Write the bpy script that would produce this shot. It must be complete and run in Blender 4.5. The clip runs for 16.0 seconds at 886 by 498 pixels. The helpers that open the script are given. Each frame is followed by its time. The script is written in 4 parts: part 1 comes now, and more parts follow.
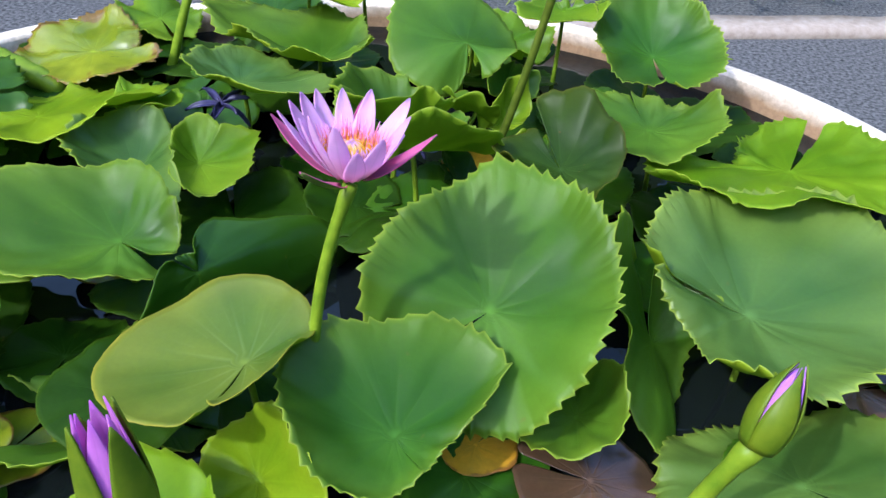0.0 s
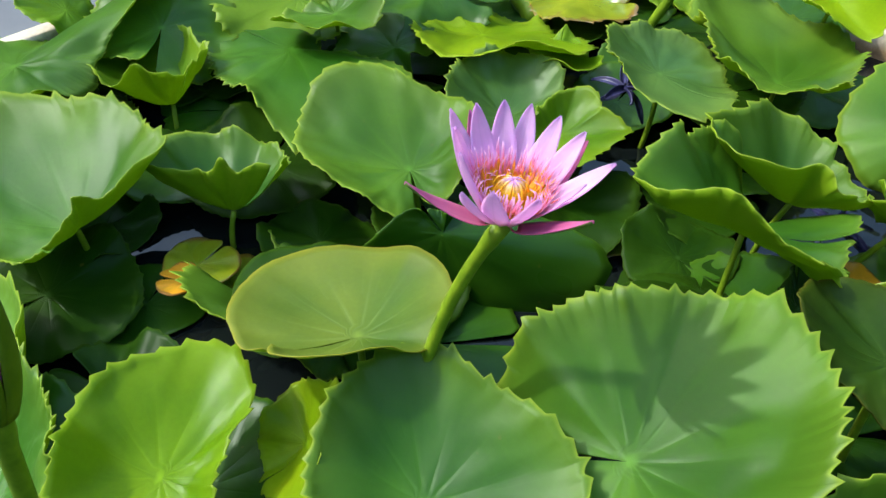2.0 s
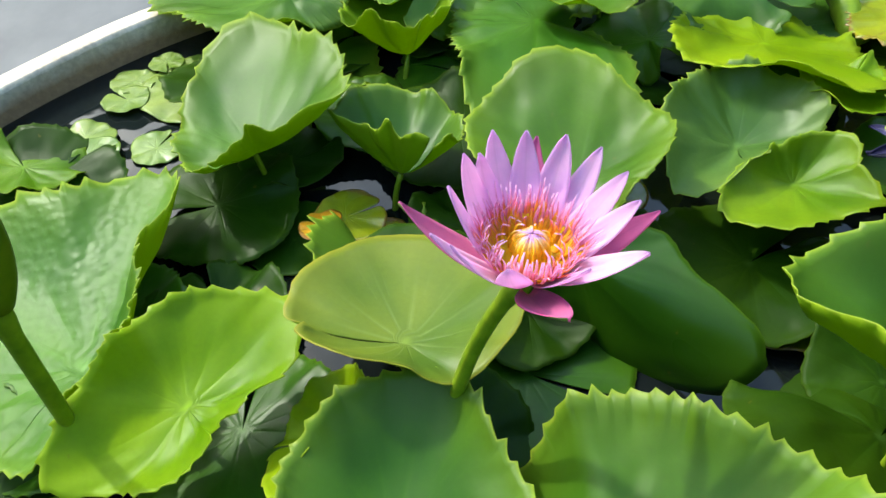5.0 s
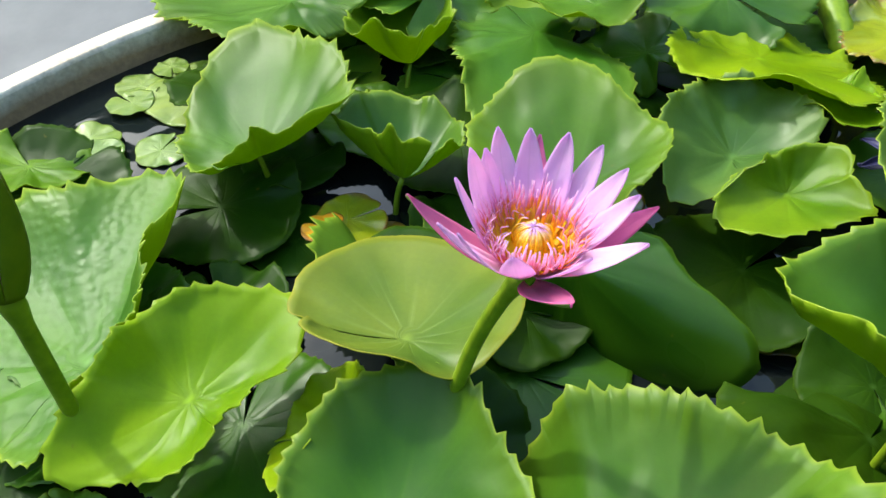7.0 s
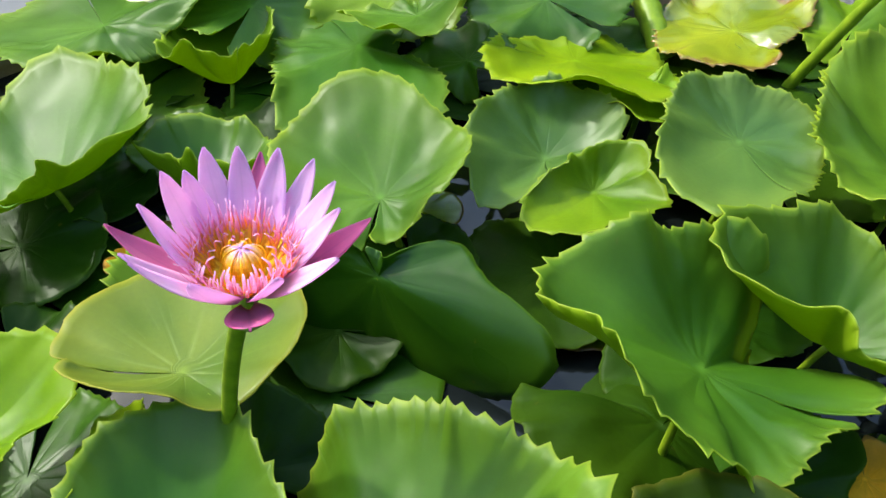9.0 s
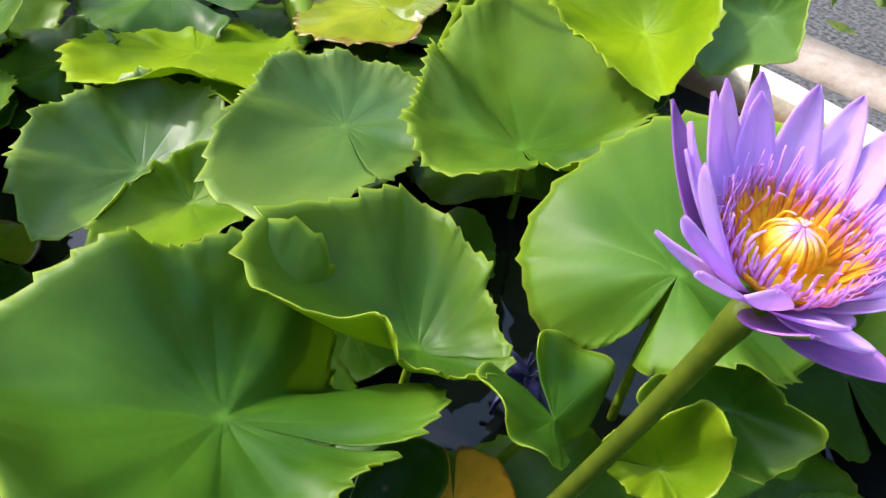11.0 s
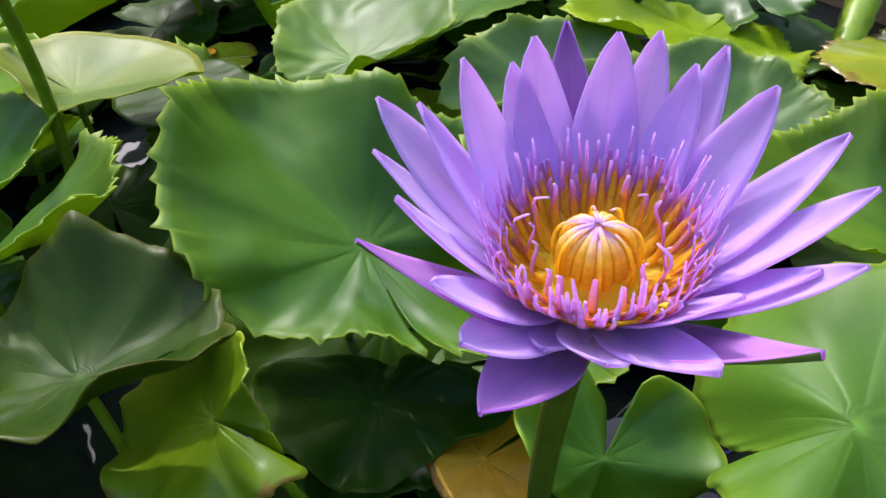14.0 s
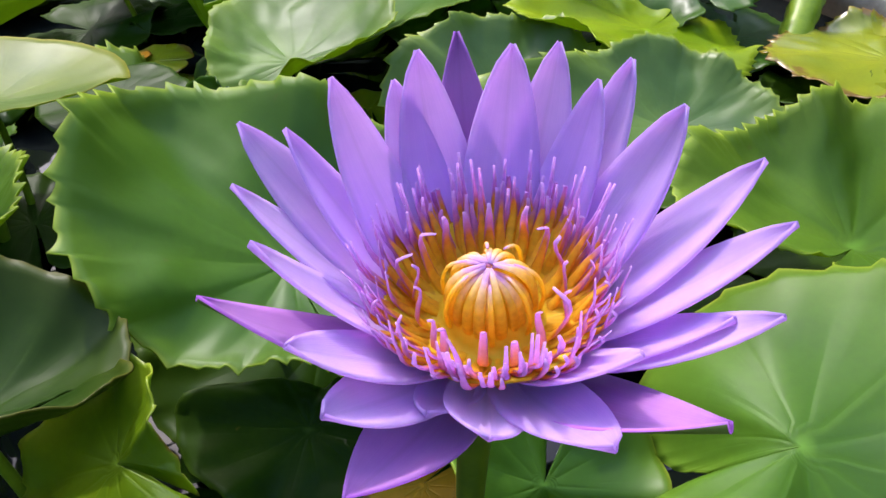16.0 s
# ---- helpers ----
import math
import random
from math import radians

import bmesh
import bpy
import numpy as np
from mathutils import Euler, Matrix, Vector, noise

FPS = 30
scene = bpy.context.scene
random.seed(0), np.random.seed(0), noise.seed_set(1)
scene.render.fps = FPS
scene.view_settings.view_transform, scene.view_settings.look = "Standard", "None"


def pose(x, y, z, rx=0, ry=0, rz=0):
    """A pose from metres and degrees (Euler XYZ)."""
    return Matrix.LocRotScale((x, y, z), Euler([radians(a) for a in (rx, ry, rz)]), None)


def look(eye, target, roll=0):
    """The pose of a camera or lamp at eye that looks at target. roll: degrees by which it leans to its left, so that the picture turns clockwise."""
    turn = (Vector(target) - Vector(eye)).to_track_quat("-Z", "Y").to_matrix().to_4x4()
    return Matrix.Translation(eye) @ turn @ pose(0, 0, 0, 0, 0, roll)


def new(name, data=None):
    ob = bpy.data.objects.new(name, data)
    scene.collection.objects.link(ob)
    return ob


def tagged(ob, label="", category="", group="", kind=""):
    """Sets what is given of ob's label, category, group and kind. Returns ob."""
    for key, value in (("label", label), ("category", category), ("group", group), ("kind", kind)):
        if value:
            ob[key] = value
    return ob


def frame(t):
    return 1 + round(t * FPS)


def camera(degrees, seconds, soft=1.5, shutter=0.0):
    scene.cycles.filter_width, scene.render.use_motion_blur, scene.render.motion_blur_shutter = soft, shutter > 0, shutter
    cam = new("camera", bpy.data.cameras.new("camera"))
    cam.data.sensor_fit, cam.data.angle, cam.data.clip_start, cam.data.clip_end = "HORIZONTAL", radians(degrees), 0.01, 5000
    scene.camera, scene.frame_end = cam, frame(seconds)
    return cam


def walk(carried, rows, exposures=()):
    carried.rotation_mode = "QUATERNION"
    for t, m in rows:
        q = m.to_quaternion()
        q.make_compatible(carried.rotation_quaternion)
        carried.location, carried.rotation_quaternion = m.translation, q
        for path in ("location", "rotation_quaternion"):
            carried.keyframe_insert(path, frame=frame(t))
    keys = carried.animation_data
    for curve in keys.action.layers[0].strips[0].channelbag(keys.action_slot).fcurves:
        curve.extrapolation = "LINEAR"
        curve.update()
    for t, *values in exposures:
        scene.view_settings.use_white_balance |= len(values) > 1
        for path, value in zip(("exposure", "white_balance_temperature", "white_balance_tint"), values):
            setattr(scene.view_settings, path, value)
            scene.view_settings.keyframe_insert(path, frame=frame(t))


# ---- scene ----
cam = camera(61.1, 16.0)
PATH = [
    (0, (0.047, -0.017, 0.598), (0.03, 1.561, -0.631), 3.9),
    (0.5, (0.177, 0.067, 0.602), (-0.431, 1.473, -0.683), 2.2),
    (1, (0.137, 0.114, 0.6), (-0.524, 1.458, -0.726), 3.4),
    (1.5, (0.187, 0.172, 0.594), (-0.858, 1.225, -0.747), 1.5),
    (2, (0.22, 0.209, 0.59), (-0.91, 1.135, -0.775), 2.4),
    (2.5, (0.246, 0.295, 0.581), (-1.066, 0.807, -0.839), -0.4),
    (3, (0.225, 0.328, 0.557), (-1.075, 0.819, -0.882), 1.0),
    (3.5, (0.224, 0.411, 0.542), (-1.124, 0.551, -0.929), -2.4),
    (4, (0.223, 0.419, 0.548), (-1.144, 0.55, -0.906), -3.0),
    (4.5, (0.228, 0.404, 0.57), (-1.166, 0.538, -0.858), -3.6),
    (5, (0.221, 0.398, 0.571), (-1.174, 0.538, -0.855), -4.1),
    (7.5, (0.239, 0.389, 0.571), (-1.186, 0.553, -0.823), -2.5),
    (8, (0.237, 0.4, 0.566), (-1.175, 0.582, -0.839), -2.6),
    (8.5, (0.241, 0.443, 0.566), (-1.164, 0.698, -0.834), -2.4),
    (9, (0.249, 0.492, 0.562), (-1.152, 0.871, -0.815), -1.2),
    (9.5, (0.248, 0.544, 0.553), (-1.115, 1.072, -0.811), 0.8),
    (10, (0.239, 0.613, 0.54), (-1.008, 1.355, -0.836), 3.0),
    (10.2, (0.239, 0.645, 0.53), (-0.963, 1.467, -0.842), 3.4),
    (12.3, (0.304, 0.817, 0.485), (-1.086, 1.277, -0.877), -3.7),
    (12.5, (0.313, 0.856, 0.484), (-1.123, 1.101, -0.887), -4.2),
    (13, (0.315, 0.898, 0.469), (-1.156, 0.921, -0.886), -2.9),
    (13.5, (0.294, 0.957, 0.465), (-1.088, 0.429, -0.88), -5.7),
    (14, (0.302, 0.933, 0.46), (-1.067, 0.313, -0.859), -2.9),
    (14.5, (0.294, 0.927, 0.458), (-1.102, 0.336, -0.847), -1.1),
    (15, (0.281, 0.938, 0.455), (-1.128, 0.392, -0.855), -0.9),
    (15.5, (0.273, 0.941, 0.455), (-1.13, 0.407, -0.866), -1.5),
    (16, (0.271, 0.943, 0.452), (-1.121, 0.406, -0.88), -2.2),
]
walk(cam, [(t, look(eye, target, roll)) for t, eye, target, roll in PATH], exposures=((0.0, 0.66, 5350, 11), (1.5, 0.68, 5750, 2), (3.5, 0.86, 6450, -4), (8.5, 0.92, 6450, -2), (10.0, 1.0, 6450, 7), (12.3, 0.84, 6150, 11), (16.0, 0.7, 6150, 17)))

# ---- light ----
SUN = Vector((-0.532, -0.447, 0.719)).normalized()
world = bpy.data.worlds.new("sky")
scene.world = world
world.use_nodes = True
wn = world.node_tree
sky = wn.nodes.new("ShaderNodeTexSky")
sky.sky_type, sky.sun_disc = "NISHITA", False
sky.dust_density, sky.air_density = 2.2, 1.0
sky.sun_elevation, sky.sun_rotation = math.asin(SUN.z), math.atan2(SUN.x, SUN.y)
wn.links.new(sky.outputs["Color"], wn.nodes["Background"].inputs["Color"])
wn.nodes["Background"].inputs["Strength"].default_value = 0.4
lamp = bpy.data.lights.new("sun", "SUN")
lamp.energy, lamp.angle, lamp.color = 2.2, radians(0.8), (1.0, 0.95, 0.86)
sun_lamp = new("sun", lamp)
sun_lamp.matrix_world = look(SUN * 6, (0, 0, 0))


# ---- materials ----
def material(name):
    m = bpy.data.materials.new(name)
    m.use_nodes = True
    nt = m.node_tree
    return m, nt, nt.nodes["Principled BSDF"], nt.nodes["Material Output"]


def node(nt, kind, **values):
    n = nt.nodes.new("ShaderNode" + kind)
    for key, value in values.items():
        if key in n.inputs:
            n.inputs[key].default_value = value
    return n


def noise_node(nt, scale, detail=4.0, rough=0.55, coord="Object"):
    tc = nt.nodes.new("ShaderNodeTexCoord")
    n = node(nt, "TexNoise", Scale=scale, Detail=detail, Roughness=rough)
    nt.links.new(tc.outputs[coord], n.inputs["Vector"])
    return n


def ramp(nt, source, *stops):
    r = nt.nodes.new("ShaderNodeValToRGB")
    el = r.color_ramp.elements
    while len(el) < len(stops):
        el.new(0.5)
    for e, (at, colour) in zip(el, stops):
        e.position, e.color = at, (*colour, 1)
    nt.links.new(source, r.inputs["Fac"])
    return r


def math_node(nt, op, a, b=None, clamp=False):
    n = nt.nodes.new("ShaderNodeMath")
    n.operation, n.use_clamp = op, clamp
    for i, v in enumerate((a, b)):
        if v is None:
            continue
        if isinstance(v, (int, float)):
            n.inputs[i].default_value = v
        else:
            nt.links.new(v, n.inputs[i])
    return n.outputs[0]


def mix_colour(nt, fac, a, b, blend="MIX"):
    n = nt.nodes.new("ShaderNodeMix")
    n.data_type, n.blend_type = "RGBA", blend
    for socket, v in ((n.inputs[0], fac), (n.inputs[6], a), (n.inputs[7], b)):
        if isinstance(v, (int, float)):
            socket.default_value = v
        elif isinstance(v, tuple):
            socket.default_value = (*v, 1)
        else:
            nt.links.new(v, socket)
    return n.outputs[2]


def bump(nt, bsdf, height, strength, distance):
    b = node(nt, "Bump", Strength=strength, Distance=distance)
    nt.links.new(height, b.inputs["Height"])
    nt.links.new(b.outputs["Normal"], bsdf.inputs["Normal"])
    return b


def translucent(nt, bsdf, out, colour, share):
    """Light that shines through a thin leaf or petal."""
    t = nt.nodes.new("ShaderNodeBsdfTranslucent")
    if isinstance(colour, tuple):
        t.inputs["Color"].default_value = (*colour, 1)
    else:
        nt.links.new(colour, t.inputs["Color"])
    m = nt.nodes.new("ShaderNodeMixShader")
    m.inputs[0].default_value = share
    nt.links.new(bsdf.outputs[0], m.inputs[1])
    nt.links.new(t.outputs[0], m.inputs[2])
    nt.links.new(m.outputs[0], out.inputs["Surface"])


def leaf_material(name, deep, fresh, under=False, glow=0.32, gloss=0.34, spot=(0.16, 0.12, 0.02), shine=0.28, rim=(0.42, 0.5, 0.04), blister=0.0, lit=(0.46, 0.62, 0.01), marks=0.4, sear=0.0, ribs=0.2):
    m, nt, p, out = material(name)
    uv = nt.nodes.new("ShaderNodeUVMap")
    sep = nt.nodes.new("ShaderNodeSeparateXYZ")
    nt.links.new(uv.outputs[0], sep.inputs[0])
    rho, turn = sep.outputs[0], sep.outputs[1]
    big = noise_node(nt, 6.0, 2.5)
    fine = noise_node(nt, 220.0, 3.0, 0.6)
    tone = ramp(nt, big.outputs["Fac"], (0.32, deep), (0.68, fresh))
    grain = ramp(nt, fine.outputs["Fac"], (0.3, (0.88, 0.88, 0.88)), (0.75, (1.06, 1.06, 1.06)))
    colour = mix_colour(nt, 1.0, tone.outputs[0], grain.outputs[0], "MULTIPLY")
    # yellower towards the margin: pigment, and light shining through painted in
    outer = math_node(nt, "POWER", rho, 5.0)
    # broad panels between the veins differ in tone
    panel = node(nt, "TexNoise", Scale=1.0, Detail=2.0)
    stretch = nt.nodes.new("ShaderNodeMapping")
    stretch.inputs["Scale"].default_value = (1.3, 11.0, 1.0)
    nt.links.new(uv.outputs[0], stretch.inputs["Vector"])
    nt.links.new(stretch.outputs[0], panel.inputs["Vector"])
    shade = ramp(nt, panel.outputs["Fac"], (0.35, (0.72, 0.8, 0.8)), (0.65, (1.2, 1.12, 1.0)))
    colour = mix_colour(nt, 0.75, colour, shade.outputs[0], "MULTIPLY")
    colour = mix_colour(nt, math_node(nt, "MULTIPLY", outer, 0.3), colour, tuple(0.55 * c + 0.45 * f for c, f in zip(rim, fresh)))
    # each leaf has its own tint
    info = nt.nodes.new("ShaderNodeObjectInfo")
    tint = ramp(nt, info.outputs["Random"], (0.0, (0.85, 0.95, 1.0)), (1.0, (1.22, 1.08, 1.0)))
    colour = mix_colour(nt, 1.0, colour, tint.outputs[0], "MULTIPLY")

    # radial veins that fork half way out
    def veins(count, width):
        f = math_node(nt, "FRACT", math_node(nt, "MULTIPLY", turn, float(count)))
        d = math_node(nt, "ABSOLUTE", math_node(nt, "SUBTRACT", f, 0.5))
        across = math_node(nt, "MULTIPLY", d, math_node(nt, "MULTIPLY", rho, 1.0 / count))
        return math_node(nt, "SUBTRACT", 1.0, math_node(nt, "DIVIDE", across, width, clamp=True), clamp=True)
    first = veins(13, 0.0032)
    second = math_node(nt, "MULTIPLY", veins(26, 0.0022), math_node(nt, "GREATER_THAN", rho, 0.45))
    near = math_node(nt, "SUBTRACT", 1.05, rho, clamp=True)
    fade = math_node(nt, "MULTIPLY", math_node(nt, "MULTIPLY", near, near), math_node(nt, "MULTIPLY", rho, 5.0, clamp=True))
    vein = math_node(nt, "MULTIPLY", math_node(nt, "MAXIMUM", first, math_node(nt, "MULTIPLY", second, 0.6)), fade)
    colour = mix_colour(nt, math_node(nt, "MULTIPLY", vein, ribs if not under else 0.45), colour, tuple(1.6 * c + 0.6 * (ribs - 0.2) for c in fresh))
    hub = math_node(nt, "SUBTRACT", 1.0, math_node(nt, "MULTIPLY", rho, 16.0), clamp=True)
    colour = mix_colour(nt, math_node(nt, "MULTIPLY", hub, 0.5), colour, tuple(2.0 * c + 0.02 for c in fresh))
    # thin margin line in rim colour; on green leaves it paints back light
    edge = math_node(nt, "MULTIPLY", math_node(nt, "SUBTRACT", rho, 0.975, clamp=True), 40.0, clamp=True)
    colour = mix_colour(nt, math_node(nt, "MULTIPLY", edge, 0.55), colour, rim)
    if sear:
        # a browned, dried margin of uneven width
        ragged = math_node(nt, "MULTIPLY", math_node(nt, "SUBTRACT", noise_node(nt, 26.0, 4.0, 0.6).outputs["Fac"], 0.5), 0.9)
        dry = ramp(nt, math_node(nt, "ADD", rho, ragged), (1.0 - sear, (0, 0, 0)), (1.05 - sear, (1, 1, 1)))
        burnt = ramp(nt, fine.outputs["Fac"], (0.3, (0.1, 0.04, 0.012)), (0.7, (0.3, 0.13, 0.03)))
        colour = mix_colour(nt, math_node(nt, "MULTIPLY", dry.outputs[0], 0.85), colour, burnt.outputs[0])
    specks = noise_node(nt, 70.0, 2.0)
    spots = ramp(nt, specks.outputs["Fac"], (0.74, (0, 0, 0)), (0.78, (1, 1, 1)))
    colour = mix_colour(nt, math_node(nt, "MULTIPLY", spots.outputs[0], marks), colour, spot)
    nt.links.new(colour, p.inputs["Base Color"])
    p.inputs["Specular IOR Level"].default_value = shine
    rough = ramp(nt, big.outputs["Fac"], (0.3, (gloss - 0.05,) * 3), (0.7, (gloss + 0.1,) * 3))
    nt.links.new(rough.outputs[0], p.inputs["Roughness"])
    pucker = noise_node(nt, 38.0, 3.0, 0.55)
    height = math_node(nt, "ADD", math_node(nt, "MULTIPLY", pucker.outputs["Fac"], 0.6), math_node(nt, "MULTIPLY", vein, -0.5 if not under else 0.9))
    height = math_node(nt, "ADD", height, math_node(nt, "MULTIPLY", fine.outputs["Fac"], 0.06))
    tc = nt.nodes.new("ShaderNodeTexCoord")
    cells = node(nt, "TexVoronoi", Scale=110.0)
    cells.feature = "SMOOTH_F1"
    nt.links.new(tc.outputs["Object"], cells.inputs["Vector"])
    height = math_node(nt, "SUBTRACT", height, math_node(nt, "MULTIPLY", cells.outputs["Distance"], max(blister, 0.22)))
    bump(nt, p, height, 0.36, 0.002 if not blister else 0.004)
    through_colour = mix_colour(nt, 0.72, colour, lit)
    translucent(nt, p, out, through_colour, glow)
    return m


def petal_material(name, base, tip, glow, vein_colour, shine):
    m, nt, p, out = material(name)
    uv = nt.nodes.new("ShaderNodeUVMap")
    sep = nt.nodes.new("ShaderNodeSeparateXYZ")
    nt.links.new(uv.outputs[0], sep.inputs[0])
    tone = ramp(nt, sep.outputs[0], (0.0, base), (0.5, tip), (0.88, tuple(0.86 * v for v in tip)), (1.0, (0.5 * tip[0], 0.4 * tip[1], 0.62 * tip[2])))
    lines = node(nt, "TexNoise", Scale=1.0, Detail=3.0)
    mapping = nt.nodes.new("ShaderNodeMapping")
    mapping.inputs["Scale"].default_value = (1.4, 44.0, 1.0)
    nt.links.new(uv.outputs[0], mapping.inputs["Vector"])
    nt.links.new(mapping.outputs[0], lines.inputs["Vector"])
    stripe = ramp(nt, lines.outputs["Fac"], (0.35, (0, 0, 0)), (0.7, (1, 1, 1)))
    colour = mix_colour(nt, math_node(nt, "MULTIPLY", stripe.outputs[0], 0.55), tone.outputs[0], vein_colour)
    blotch = noise_node(nt, 60.0, 4.0, 0.6)
    cloud = ramp(nt, blotch.outputs["Fac"], (0.3, (0.86, 0.84, 0.92)), (0.7, (1.06, 1.06, 1.03)))
    colour = mix_colour(nt, 1.0, colour, cloud.outputs[0], "MULTIPLY")
    # a darker line along the middle, fading towards the tip
    off = math_node(nt, "ABSOLUTE", math_node(nt, "SUBTRACT", sep.outputs[1], 0.5))
    rib = math_node(nt, "SUBTRACT", 1.0, math_node(nt, "MULTIPLY", off, 18.0), clamp=True)
    colour = mix_colour(nt, math_node(nt, "MULTIPLY", rib, 0.32), colour, tuple(0.6 * v for v in tip))
    info = nt.nodes.new("ShaderNodeObjectInfo")
    tint = ramp(nt, info.outputs["Random"], (0.0, (0.93, 0.9, 0.98)), (1.0, (1.05, 1.06, 1.02)))
    colour = mix_colour(nt, 1.0, colour, tint.outputs[0], "MULTIPLY")
    nt.links.new(colour, p.inputs["Base Color"])
    p.inputs["Roughness"].default_value = 0.68
    p.inputs["Specular IOR Level"].default_value = 0.12
    p.inputs["Sheen Weight"].default_value = 0.12
    bump(nt, p, math_node(nt, "ADD", lines.outputs["Fac"], math_node(nt, "MULTIPLY", rib, -0.4)), 0.35, 0.0009)
    translucent(nt, p, out, mix_colour(nt, 0.6, colour, shine), glow)
    return m


def filament_material(name, back, *stops):
    """A colour that changes along a stamen, from its foot to its tip."""
    m, nt, p, out = material(name)
    uv = nt.nodes.new("ShaderNodeUVMap")
    sep = nt.nodes.new("ShaderNodeSeparateXYZ")
    nt.links.new(uv.outputs[0], sep.inputs[0])
    info = nt.nodes.new("ShaderNodeObjectInfo")
    shift = math_node(nt, "MULTIPLY", math_node(nt, "SUBTRACT", info.outputs["Random"], 0.5), 0.14)
    outward = math_node(nt, "MULTIPLY", math_node(nt, "SUBTRACT", 1.0, sep.outputs[1]), back)
    tone = ramp(nt, math_node(nt, "ADD", math_node(nt, "ADD", sep.outputs[0], outward), shift), *stops)
    grain = ramp(nt, noise_node(nt, 400.0, 2.0).outputs["Fac"], (0.3, (0.86, 0.82, 0.86)), (0.7, (1.08, 1.08, 1.08)))
    colour = mix_colour(nt, 1.0, tone.outputs[0], grain.outputs[0], "MULTIPLY")
    nt.links.new(colour, p.inputs["Base Color"])
    p.inputs["Roughness"].default_value = 0.5
    translucent(nt, p, out, colour, 0.6)
    return m


def plain_material(name, dark, light, scale, rough=0.6, lift=0.3, depth=0.001, glow=None, shine=0.2):
    m, nt, p, out = material(name)
    n = noise_node(nt, scale, 5.0, 0.6)
    tone = ramp(nt, n.outputs["Fac"], (0.3, dark), (0.7, light))
    nt.links.new(tone.outputs[0], p.inputs["Base Color"])
    p.inputs["Roughness"].default_value = rough
    p.inputs["Specular IOR Level"].default_value = shine
    bump(nt, p, n.outputs["Fac"], lift, depth)
    if glow:
        translucent(nt, p, out, tone.outputs[0], glow)
    return m


LEAF_GREEN = leaf_material("leaf_green", (0.03, 0.092, 0.005), (0.1, 0.215, 0.011), shine=0.28, gloss=0.43, glow=0.38)
LEAF_LUSH = leaf_material("leaf_lush", (0.02, 0.082, 0.004), (0.062, 0.165, 0.007), shine=0.26, gloss=0.42, lit=(0.3, 0.5, 0.006))
# greyer, bluer green: sky sheen put into the base colour
LEAF_SHEEN = leaf_material("leaf_sheen", (0.042, 0.11, 0.018), (0.11, 0.2, 0.036), shine=0.36, gloss=0.4)
LEAF_FRESH = leaf_material("leaf_fresh", (0.065, 0.165, 0.003), (0.19, 0.31, 0.006), glow=0.42, shine=0.24, gloss=0.4)
# brighter copy of leaf_fresh, sunlight put into the lime colour
LEAF_LIME_LIT = leaf_material("leaf_lime_lit", (0.13, 0.25, 0.002), (0.28, 0.41, 0.004), glow=0.45, shine=0.17, gloss=0.35)
LEAF_PALE = leaf_material("leaf_pale", (0.05, 0.12, 0.014), (0.16, 0.215, 0.024), gloss=0.42, shine=0.26, ribs=0.34, rim=(0.42, 0.34, 0.03), spot=(0.25, 0.09, 0.02))
LEAF_BLISTER = leaf_material("leaf_blistered", (0.04, 0.13, 0.012), (0.095, 0.21, 0.02), gloss=0.42, shine=0.24, blister=0.9)
# darker green copy for flooded, sunken and low leaves, partly shade in the colour
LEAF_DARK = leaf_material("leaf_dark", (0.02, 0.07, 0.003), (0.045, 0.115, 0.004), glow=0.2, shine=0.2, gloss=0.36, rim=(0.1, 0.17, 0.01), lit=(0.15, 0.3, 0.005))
LEAF_UNDER = leaf_material("leaf_underside", (0.13, 0.24, 0.004), (0.22, 0.34, 0.006), under=True, gloss=0.5, glow=0.4, shine=0.12)
PINK = petal_material("petal_pink", (0.92, 0.46, 0.72), (0.93, 0.6, 0.86), 0.56, (0.97, 0.78, 0.94), (1.0, 0.6, 0.92))
VIOLET = petal_material("petal_violet", (0.9, 0.7, 0.95), (0.8, 0.58, 0.96), 0.58, (0.9, 0.7, 0.97), (0.92, 0.6, 1.0))
LEAF_YELLOW = leaf_material("leaf_yellowing", (0.15, 0.22, 0.005), (0.3, 0.37, 0.012), glow=0.35, shine=0.7, sear=0.06, spot=(0.2, 0.07, 0.01), rim=(0.3, 0.13, 0.02), lit=(0.6, 0.5, 0.02), marks=0.7, gloss=0.25)
LEAF_SEAR = leaf_material("leaf_browned", (0.08, 0.15, 0.002), (0.2, 0.28, 0.004), glow=0.35, sear=0.07)
LEAF_ORANGE = leaf_material("leaf_orange", (0.62, 0.27, 0.012), (0.72, 0.4, 0.02), glow=0.35, spot=(0.2, 0.07, 0.01), rim=(0.4, 0.14, 0.02), lit=(0.8, 0.45, 0.02), marks=0.6, sear=0.06)
LEAF_BROWN = leaf_material("leaf_brown_dead", (0.02, 0.012, 0.008), (0.1, 0.055, 0.03), glow=0.05, gloss=0.22, shine=0.6, spot=(0.03, 0.02, 0.01), rim=(0.1, 0.06, 0.03), lit=(0.2, 0.1, 0.03))
LEAF_FLOAT = leaf_material("leaf_floating", (0.1, 0.18, 0.024), (0.18, 0.26, 0.04), glow=0.15, gloss=0.34, marks=0.7, shine=0.3, rim=(0.16, 0.22, 0.03), spot=(0.12, 0.06, 0.015))
WITHERED = plain_material("petal_withered", (0.012, 0.012, 0.035), (0.045, 0.04, 0.12), 120, 0.35)
SEPAL_BACK = plain_material("sepal_green", (0.06, 0.12, 0.02), (0.16, 0.2, 0.04), 60, 0.45)
